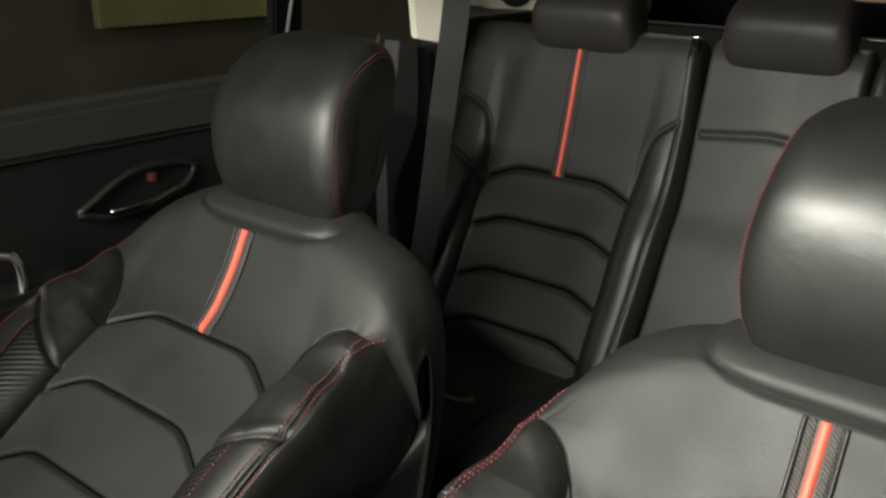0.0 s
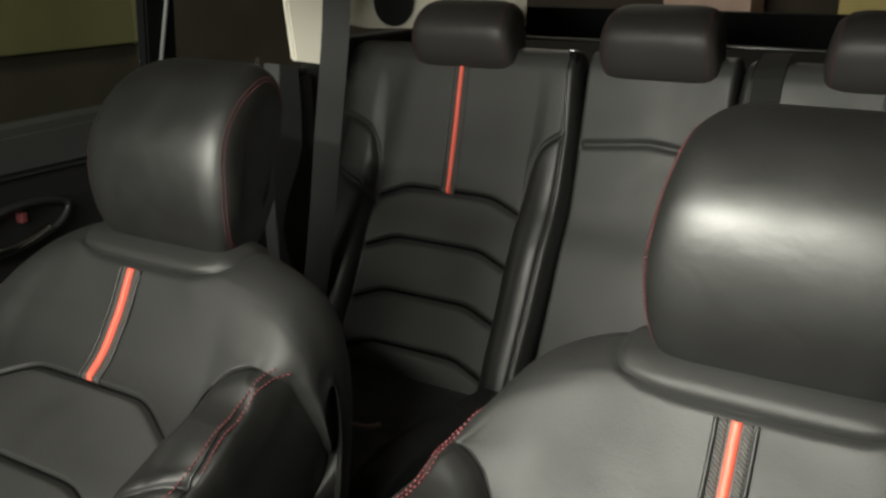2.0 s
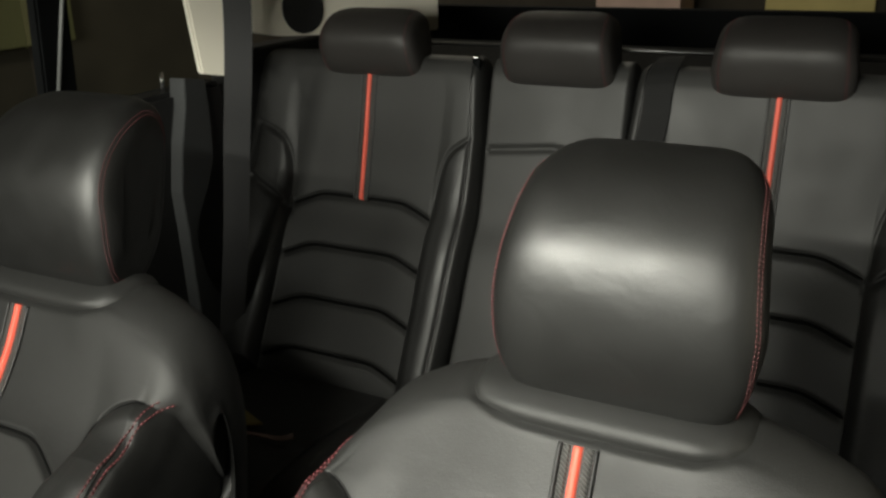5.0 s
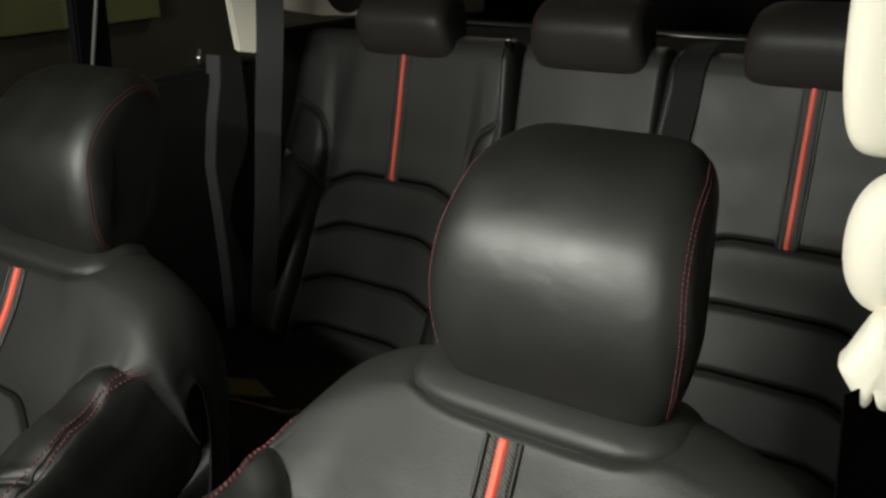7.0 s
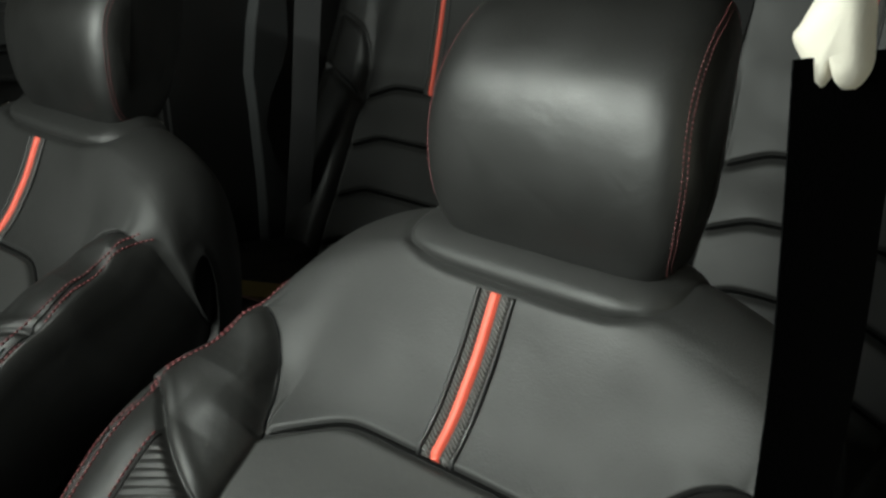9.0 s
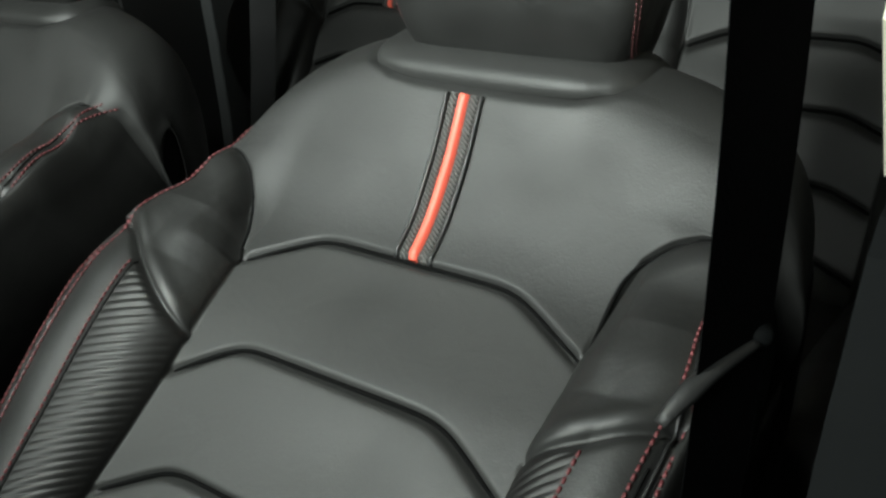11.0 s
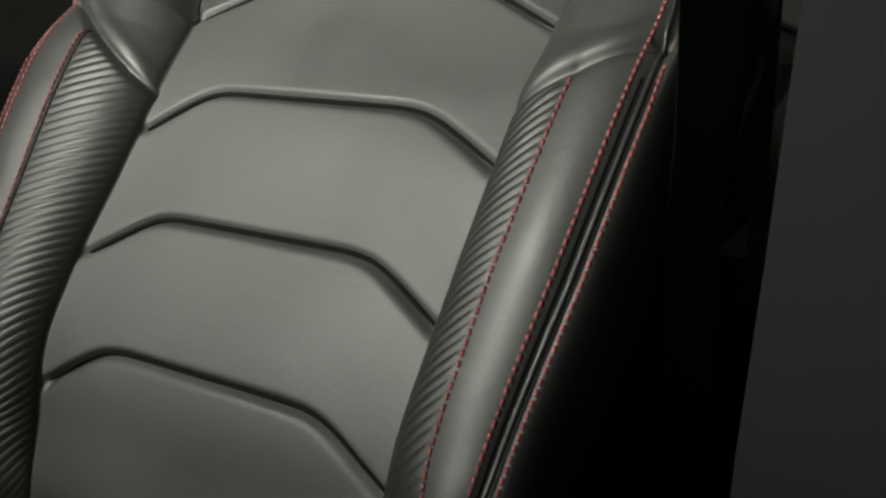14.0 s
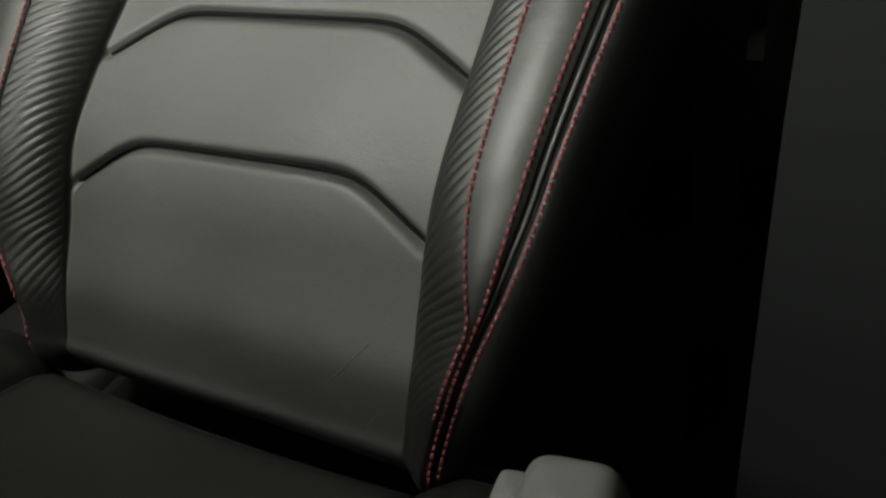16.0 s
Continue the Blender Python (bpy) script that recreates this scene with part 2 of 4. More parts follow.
# ------------------------------------------------------------------ padded seat surfaces
class Pad:
    """A padded seat surface over a side profile: u across, v along the profile, w out of it."""

    def __init__(self, profile, table, dv, cols, start=0.0, flare=0.0, shoulder=False, uneven=((0, 0, 0, 0, 0), (1, 0, 0, 0, 0))):
        # profile: (y, z) points from bottom to top; table: rows of v, centre half-width, inner crest, outer crest, crest height, side, back depth
        self.curve = smooth_curve(profile, 400)
        seg = np.linalg.norm(np.diff(self.curve, axis=0), axis=1)
        self.along = np.r_[0, np.cumsum(seg)] + start
        d = np.gradient(self.curve, axis=0)
        d /= np.linalg.norm(d, axis=1)[:, None]
        self.normal = np.stack([-d[:, 1], d[:, 0]], 1)
        wide = np.exp(-((self.along[:, None] - self.along[None, :]) / 0.22) ** 2)
        self.mean = wide @ self.normal / wide.sum(1)[:, None]
        self.mean /= np.linalg.norm(self.mean, axis=1)[:, None]
        rough = np.array(table, float)
        fine = np.arange(rough[0, 0] - 0.04, rough[-1, 0] + 0.04, 0.002)
        kernel = np.exp(-(np.arange(-18, 19) * 0.002 / 0.011) ** 2)
        kernel /= kernel.sum()
        columns = [np.convolve(np.pad(np.interp(fine, rough[:, 0], rough[:, k]), 18, mode="edge"), kernel, mode="valid") for k in range(1, 8)]
        self.table, self.dv, self.cols = np.stack([fine] + columns, 1), dv, cols
        # flare: how far the sides widen towards the back; shoulder: the top falls away to both sides
        self.flare, self.shoulder = flare, shoulder
        # uneven: rows of v, how much further out the first bolster and the second one's side sit, how much wider the second half's centre and how much narrower the first one's is
        self.uneven = np.array(uneven, float)

    def at(self, u, v, w):
        y, z = (np.interp(v, self.along, self.curve[:, k]) for k in (0, 1))
        ny, nz = (np.interp(v, self.along, self.normal[:, k]) for k in (0, 1))
        # deep sides all go back one way, so that they do not cross behind a curved profile
        my, mz = (np.interp(v, self.along, self.mean[:, k]) for k in (0, 1))
        near, far = np.maximum(w, -0.025), np.minimum(w + 0.025, 0)
        out = np.stack([np.broadcast_to(u, np.shape(v)), y + near * ny + far * my, z + near * nz + far * mz], -1)
        if self.shoulder:
            rise = np.clip((v - 0.5096) / 0.1517, 0, 1)
            drop = 0.0729 * (np.clip(np.minimum(np.abs(u), 0.27) - 0.0582, 0, 1) / 0.1918) ** 2.76 * rise * rise * (3 - 2 * rise)
            out = out - np.asarray(drop)[..., None] * np.array([0, 0.5, 0.866])
        return out

    def widen(self, u, v):
        """How far a point moves across: the second half of the centre is wider, the first one narrower."""
        cw, bi, bo = (np.interp(v, self.table[:, 0], self.table[:, k]) for k in (1, 2, 3))
        rise, fall = np.clip((u - 0.06) / (cw - 0.06), 0, 1), 1 - np.clip((u - cw) / (bi - cw), 0, 1) * 0.55 - np.clip((u - bi) / (bo - bi), 0, 1) * 0.35
        first = np.clip((-u - 0.06) / (cw - 0.06), 0, 1) * (1 - np.clip((-u - cw) / (bi - cw), 0, 1))
        return np.interp(v, self.uneven[:, 0], self.uneven[:, 3]) * rise * fall + np.interp(v, self.uneven[:, 0], self.uneven[:, 4]) * first

    def broaden(self, u, v):
        """The second shoulder is the broader one."""
        return 0.034 * np.clip((v - 0.565) / 0.075, 0, 1) * np.clip((u - 0.11) / 0.08, 0, 1)

    def section(self, v):
        """Half a cross-section as (u, w) with a fixed count of columns, and the index of each boundary."""
        cw, bi, bo, hb, so, wb, gd = (np.interp(v, self.table[:, 0], self.table[:, k]) for k in range(1, 8))
        n1, n2, n3, n4, n5 = self.cols
        u1, w1 = np.linspace(0, cw, n1, endpoint=False), np.zeros(n1)
        f = np.linspace(0, 1, n2, endpoint=False)
        f = f ** 1.5
        blend = min(1.0, hb / 0.03) ** 2
        u2, w2 = cw + (bi - cw) * f, hb * (blend * np.sqrt(1 - (1 - f) ** 2) + (1 - blend) * f * f * (3 - 2 * f))
        f, step = np.linspace(0, 1, n3, endpoint=False), 0.004 * min(1.0, hb / 0.01)
        u3, w3 = bi + (bo - bi) * f, hb + 0.10 * min(1.0, hb / 0.03) * (bo - bi) * np.sin(math.pi * f) - step * f
        f = np.linspace(0, 1, n4, endpoint=False)
        u4, w4 = bo + (so - bo) * np.sin(f * math.pi / 2), hb - step - 0.05 * (1 - np.cos(f * math.pi / 2)) ** (1.0 if hb > 0.01 else 1.0 + 0.3 * (1 - hb / 0.01))
        f = np.linspace(0, 1, n5)
        u5, w5 = so - 0.02 * f ** 2 + self.flare * np.clip((v - 0.25) / 0.25, 0, 1) * np.sin(f * math.pi / 2), hb - 0.05 - step + (wb - hb + 0.05 + step) * f
        u, w = np.r_[u1, u2, u3, u4, u5], np.r_[w1, w2, w3, w4, w5]
        w = w - gd * np.exp(-((u - cw) / 0.0035) ** 2) - (0.004 if hb > 0.01 else 0.4 * hb) * np.exp(-((np.arange(len(u)) - n1 - n2 - n3) / 1.2) ** 2)
        return u, w


def seam_depth(dist, depth, width):
    return -depth * np.exp(-(dist / width) ** 2)


def line_distance(u, v, pts):
    """Distance of (u, v) from a polyline."""
    best = np.full(np.shape(u), 9.0)
    for (a, b), (c, d) in zip(pts[:-1], pts[1:]):
        t = np.clip(((u - a) * (c - a) + (v - b) * (d - b)) / ((c - a) ** 2 + (d - b) ** 2), 0, 1)
        best = np.minimum(best, np.hypot(u - a - t * (c - a), v - b - t * (d - b)))
    return best


def build_pad(pad, relief, sort):
    """Meshes of the pad, one for each panel that sort(u, v, column) names."""
    vs = np.arange(pad.along[0], pad.along[-1], pad.dv)
    half = [pad.section(v) for v in vs]
    U = np.array([np.r_[-u[:0:-1], u] for u, _ in half])
    Wd = np.array([np.r_[w[:0:-1], w] for _, w in half])
    V = np.broadcast_to(vs[:, None], U.shape)
    n = sum(pad.cols)
    col = np.abs(np.arange(U.shape[1]) - (n - 1))
    C = np.broadcast_to(col[None, :], U.shape)
    Wd = Wd + relief(U, V, C)
    c1, c3 = pad.cols[0], sum(pad.cols[:3])
    U0 = U
    U = U - np.interp(vs, pad.uneven[:, 0], pad.uneven[:, 1])[:, None] * np.clip((C - c1) / (c3 - c1), 0, 1) * (np.arange(U.shape[1]) < n - 1)
    U = U + np.interp(vs, pad.uneven[:, 0], pad.uneven[:, 2])[:, None] * np.clip((C - c3 - 2) / 8, 0, 1) * (np.arange(U.shape[1]) > n - 1)
    U = U + pad.widen(U0, V)
    P = pad.at(U, V, Wd)
    if pad.shoulder:
        P[..., 0] += pad.broaden(U, V)
        # the shoulders roll over softly towards the back
        k = np.exp(-(np.arange(-50, 51) * pad.dv / 0.034) ** 2)
        soft = np.stack([np.apply_along_axis(lambda q: np.convolve(np.pad(q, 50, mode="reflect", reflect_type="odd"), k / k.sum(), mode="valid"), 0, P[..., i]) for i in range(3)], -1)
        share = np.clip((np.abs(U) - 0.10) / 0.07, 0, 1) * np.clip((V - 0.585) / 0.05, 0, 1)
        P += (soft - P) * share[..., None]
    N = np.cross(np.gradient(P, axis=1), np.gradient(P, axis=0))
    N /= np.linalg.norm(N, axis=-1)[..., None] + 1e-12
    fu, fv = (U0[:-1, :-1] + U0[1:, 1:]) / 2, (V[:-1, :-1] + V[1:, 1:]) / 2
    fc = (C[:-1, :-1] + C[:-1, 1:]) / 2
    ids = sort(fu, fv, fc)
    w = U.shape[1]
    made = {}
    for key in sorted(set(ids.ravel())):
        i, j = np.nonzero(ids == key)
        a = i * w + j
        quads = np.stack([a, a + 1, a + w + 1, a + w], 1)
        used, inv = np.unique(quads, return_inverse=True)
        verts = P.reshape(-1, 3)[used]
        made[key] = (verts, inv.reshape(-1, 4).tolist(), N.reshape(-1, 3)[used])
    return made, P


def stitch_row(pts, lift, pitch=0.0058, length=0.0040, thick=0.0010):
    """Vertices and faces of a row of thread stitches along the points."""
    p = np.array(pts)
    along = np.r_[0, np.cumsum(np.linalg.norm(np.diff(p, axis=0), axis=1))]
    verts, faces = [], []
    for s in np.arange(0, along[-1] - length, pitch):
        a, b = (np.array([np.interp(q, along, p[:, k]) for k in range(3)]) for q in (s, s + length))
        d = (b - a) / np.linalg.norm(b - a)
        side = np.cross(d, lift)
        side /= np.linalg.norm(side)
        up = np.cross(side, d)
        base = len(verts)
        for q in (a, b):
            for x, z in ((-1, -0.6), (1, -0.6), (0.6, 0.9), (-0.6, 0.9)):
                verts.append(q + thick * (x * side + z * up))
        faces += [tuple(base + k for k in f) for f in ((0, 1, 2, 3), (7, 6, 5, 4), (0, 4, 5, 1), (1, 5, 6, 2), (2, 6, 7, 3), (3, 7, 4, 0))]
    return verts, faces


# ------------------------------------------------------------------ seats
def fold(d, size):
    """A panel's rolled lower edge that laps over the panel below; d: distance above the seam."""
    depth, width = size
    return -depth * np.where(d >= 0, np.exp(-(d / (0.8 * width)) ** 2), np.exp(-(d / (1.3 * width)) ** 2))


def RIB(s):
    """Flat ribs with narrow grooves, 7.4 mm apart."""
    f = np.abs((s / 0.0074) % 1.0 - 0.5) * 2
    return 0.5 - 1.5 * np.exp(-((1 - f) / 0.38) ** 2)


def make_back(parent, profile, table, seams, knee, slope, arch, low, dv, cols, ribs, groove=(0.0075, 0.0036), start=0.0, wrap=False, flare=0.0, shoulder=False, lip=None, low_side=0, skew=(0.0, 0.0), uneven=((0, 0, 0, 0, 0), (1, 0, 0, 0, 0)), low_lift=0.0):
    """A seat back of padded panels under its thing; returns the pad, its points and the central column."""
    pad = Pad(profile, table, dv, cols, start, flare, shoulder, uneven)

    def lift(u):
        """The low seam sits higher on the first side's bolster."""
        return low_lift * np.clip((-u - 0.155) / 0.075, 0, 1)
    vs0 = pad.along[0]
    c1, c2, c3 = cols[0], cols[0] + cols[1], sum(cols[:3])
    arch_u, arch_v = np.array(arch).T
    low_u, low_v = np.array(low).T
    end = arch_u[0]

    def seam_v(u, v0):
        a = np.abs(u)
        return v0 - slope * np.log1p(np.exp((a - knee) / 0.008)) * 0.008

    def arch_across(u, a):
        """The arches sit unevenly: skew moves the one on each side inwards."""
        return np.maximum(end, a + np.where(u < 0, skew[0], skew[1]) * np.clip((a - end) / 0.02, 0, 1))

    def top_v(u):
        a = np.abs(u)
        return np.where(a < end, seam_v(u, seams[0]), np.interp(arch_across(u, a), arch_u, arch_v))

    def relief(u, v, c):
        a = np.abs(u)
        out = np.zeros(u.shape)
        front = c < c3
        middle = (c <= c1) & front
        fade = np.clip((c1 + 0.5 - c) / 3.0, 0, 1)
        for v0 in seams:
            d = v - seam_v(u, v0)
            d = d / np.hypot(1, slope / (1 + np.exp(-(a - knee) / 0.008)))
            out += fade * np.where(front, fold(d, groove), 0)
        b = np.where(a < end, a, arch_across(u, a))
        d = line_distance(b, v, arch) * np.where(v >= np.interp(b, arch_u, arch_v), 1, -1)
        out += np.where((c <= c3 + 3) & (a > end - 0.004), fold(d, (0.8 * groove[0], 0.8 * groove[1])) * np.clip((a - end + 0.004) / 0.006, 0, 1) * np.clip((c3 + 2 - c) / 7.0, 0, 1), 0)
        vl = v - lift(u)
        d = line_distance(a, vl, low) * np.where(vl >= np.interp(a, low_u, low_v), 1, -1)
        out += np.where((c >= c1) & (c <= c3) & (u * low_side >= 0), fold(d, (0.75 * groove[0], groove[1])) + 0.0018 * np.exp(-((d - 0.011) / 0.006) ** 2), 0)
        if ribs:
            inside = (c > c1) & (c < c2) & (vl < np.interp(a, low_u, low_v) - 0.004) & (v > -0.008)
            out += np.where(inside, 0.0007 * np.clip((v - 0.01) / 0.07, 0, 1) * np.clip(np.minimum(c - c1, c2 - c) / 5.0, 0, 1) * RIB(v - np.sign(u) * (0.145 + 0.043 * (c - c1) / (c2 - c1))), 0)
        if ribs:
            # the shoulders round off towards the sides
            rise = np.clip((v - 0.54) / 0.15, 0, 1)
            out -= rise * rise * (3 - 2 * rise) * 0.021 * np.clip((a - 0.08) / 0.17, 0, 1.2) ** 2.2
            # the upper panel dips under the lip of the headrest's foot
            d = line_distance(u, v, lip)
            out -= np.where(c < c3, 0.006 * np.exp(-(d / 0.0065) ** 2) * np.clip((np.where(u > 0, 0.134, 0.126) - a) / 0.028, 0, 1), 0)
            under = np.clip((np.interp(b, arch_u, arch_v) - v) / 0.035, 0, 1) * (vl > np.interp(a, low_u, low_v)) * np.clip((c3 + 7 - c) / 9.0, 0, 1)
            out += 0.015 * under * (2 - under) * np.clip((a - end) / 0.03, 0, 1) * np.clip((v - 0.40) / 0.06, 0, 1)
        # slack of the hide
        out += 0.0007 * np.sin(23 * u + 11 * v + 1.3) * np.sin(31 * v - 9 * u)
        return out

    def sort(u, v, c):
        a = np.abs(u)
        side = np.where(u < 0, 0, 1)
        key = np.full(u.shape, 0)
        key = np.where(c >= c3, 20 + side, key)
        upper = (v >= top_v(u)) & ((c < c3) | wrap)
        key = np.where(upper, 1, key)
        mid = (c < c1) & ~upper
        n = sum((v < seam_v(u, v0)).astype(int) for v0 in seams)
        key = np.where(mid, 1 + n, key)
        wing = (c >= c1) & (c < c3) & ~upper
        above = v - lift(u) >= np.interp(a, low_u, low_v)
        key = np.where(wing & above, 30 + side, key)
        key = np.where(wing & ~above & (c < c2), 40 + side, key)
        key = np.where(wing & ~above & (c >= c2), 50 + side, key)
        return key

    made, P = build_pad(pad, relief, sort)
    cords = []
    for v0 in seams:
        us = np.linspace(-end + 0.003, end - 0.003, 61)
        cords.append(pad.at(us + pad.widen(us, seam_v(us, v0)), seam_v(us, v0) + 0.0006, np.full(61, -0.62 * groove[0])))
    for s in (-1, 1):
        au, av = smooth_curve(arch, 40).T
        cords.append(np.array([P[int(round((q - vs0) / dv)), sum(cols) - 1 + s * int(np.argmin(np.abs(pad.section(q)[0] - u)))] for u, q in zip(au, av) for u in [u - skew[0 if s < 0 else 1] * min(1.0, max(0.0, (u - end) / 0.02))] if u < 0.24] if ribs else [], float))
        if ribs:
            pts = cords[-1]
            for _ in range(4):
                pts[1:-1] = (pts[:-2] + 2 * pts[1:-1] + pts[2:]) / 4
    return pad, made, P, sum(cols) - 1, cords


PANEL = {1: ("upper_panel", "LEATHER_CENTRE"), 2: ("back_panel", "LEATHER_CENTRE"), 3: ("back_panel", "LEATHER_CENTRE"), 4: ("back_panel", "LEATHER_CENTRE"), 5: ("back_panel", "LEATHER_CENTRE"),
         30: ("upper_bolster", "LEATHER"), 31: ("upper_bolster", "LEATHER"), 40: ("ribbed_panel", "RIBBED"), 41: ("ribbed_panel", "RIBBED"),
         50: ("bolster", "LEATHER"), 51: ("bolster", "LEATHER"), 20: ("side_panel", "LEATHER"), 21: ("side_panel", "LEATHER")}
LOOKS = {"LEATHER": LEATHER, "LEATHER_CENTRE": LEATHER_CENTRE, "RIBBED": RIBBED}


def stripe(pad, parent, v0, v1, wide, red, lift=0.0):
    """Red strip between two twill strips with black piping, up the middle of a back."""
    vs = np.linspace(v0, v1, 60)

    def ribbon(name, ua, ub, h, crown, mat, label=""):
        us = np.linspace(ua, ub, 7)
        U, V = np.meshgrid(us, vs)
        f = (U - ua) / (ub - ua)
        Wd = lift + h - 0.005 * np.exp(-((V - v0) / 0.003) ** 2) + crown * (1 - (2 * f - 1) ** 2) - 0.004 * ((f < 0.01) | (f > 0.99))
        P = pad.at(U, V, Wd).reshape(-1, 3)
        n = len(us)
        faces = [(i * n + j, i * n + j + 1, (i + 1) * n + j + 1, (i + 1) * n + j) for i in range(len(vs) - 1) for j in range(n - 1)]
        faces.append(tuple(range(n)))
        faces.append(tuple(range((len(vs) - 1) * n, len(vs) * n))[::-1])
        return mesh_ob(name, P, faces, mat, parent, label)

    ribbon("red_strip", -red, red, 0.0025, 0.0022, RED, "bright red leather strip")
    for s in (-1, 1):
        a, b = sorted((s * (red + 0.0008), s * (wide - 0.002)))
        ribbon("twill_strip", a, b, 0.0018, 0.0004, TWILL, "black carbon-weave strip")
        line = pad.at(np.full(60, s * wide), vs, lift + 0.001 - 0.005 * np.exp(-((vs - v0) / 0.003) ** 2))
        tube(line, 0.0022, PIPING, "piping", parent, "black piping", sides=6)


def headrest(parent, base, lean, half, tall, deep, side_at, stitched=True, top_narrow=0.86, name="headrest", shift=0.0, hide=None, back_narrow=0.0, foot_narrow=0.0):
    """A padded headrest on two chrome rods; base: (y, z) of its foot in the middle."""
    prof = np.array([(0.0, -0.42), (-0.015, -0.08), (0.03, 0.15), (0.18, 0.39), (0.43, 0.59), (0.62, 0.58), (0.82, 0.39), (0.96, 0.08), (1.0, -0.2), (0.93, -0.42), (0.6, -0.55), (0.25, -0.56)])
    loop = smooth_curve(np.vstack([prof, prof[:1]]), 61)[:-1]
    mid = np.array([0.48, 0.0])
    lat = np.r_[np.linspace(-1, -0.84, 9), np.linspace(-0.8, 0.8, 25), np.linspace(0.84, 1, 9)]
    cl, sl = math.cos(radians(lean)), math.sin(radians(lean))
    verts = []
    for t in lat:
        k = 0.52 + 0.48 * (1 - min(1, abs(t)) ** 8) ** 0.5
        bulge = 1 - 0.04 * t * t
        for p, q in loop:
            pp, qq = mid + (np.array([p, q]) - mid) * [0.80 * k + 0.2 if k < 1 else 1, k]
            qq *= bulge
            wide = half * (1 - foot_narrow * max(0.0, (0.30 - p) / 0.30) ** 2) * (1 - back_narrow * min(1.0, max(0.0, (0.25 - q) / 0.8))) * (1 - (1 - top_narrow) * max(0, pp - 0.35) / 0.65 - 0.35 * max(0, pp - 0.8) ** 2 / 0.04 * 0.25)
            a, b = pp * tall, qq * deep
            verts.append((shift + t * wide, base[0] + a * sl - b * cl, base[1] + a * cl + b * sl))
    n = len(loop)
    V = np.array(verts)
    groups = {"face": [], "l": [], "r": []}
    for i in range(len(lat) - 1):
        m = (lat[i] + lat[i + 1]) / 2
        g = "face" if abs(m) < side_at else ("l" if m < 0 else "r")
        for j in range(n):
            q = (j + 1) % n
            groups[g].append((i * n + j, i * n + q, (i + 1) * n + q, (i + 1) * n + j))
    groups["l"].append(tuple(range(n))[::-1])
    groups["r"].append(tuple(range((len(lat) - 1) * n, len(lat) * n)))

    def pick(name, faces, mat, par, label=""):
        used = sorted({k for f in faces for k in f})
        at = {k: i for i, k in enumerate(used)}
        return mesh_ob(name, V[used], [tuple(at[k] for k in f) for f in faces], mat, par, label)

    hide = hide or LEATHER
    head = pick(name, groups["face"], hide, parent, "padded black leather headrest")
    pick("side_panel", groups["l"], hide, head)
    pick("side_panel", groups["r"], hide, head)
    if stitched:
        for s in (-1, 1):
            for off in (0.0, 0.022):
                i = int(np.argmin(np.abs(lat - s * (side_at + off))))
                ring = V[i * n:(i + 1) * n]
                c = ring.mean(0)
                pts = c + (ring - c) * 1.006
                vv, ff = stitch_row(pts[1:46], np.array([s * 0.3, -0.8, 0.5]), pitch=0.0044, length=0.0030, thick=0.0005)
                mesh_ob("stitching", vv, ff, THREAD_DARK, head, "dark red stitching")["kind"] = "stuff"
    for s in (-1, 1):
        foot = np.array([s * half * 0.5, base[0] + 0.02, base[1] - 0.06])
        tube([foot, foot + [0, 0.5 * 0.1 * sl, 0.1 * cl]], 0.006, CHROME, "rod", head, "chrome rod")
    return head


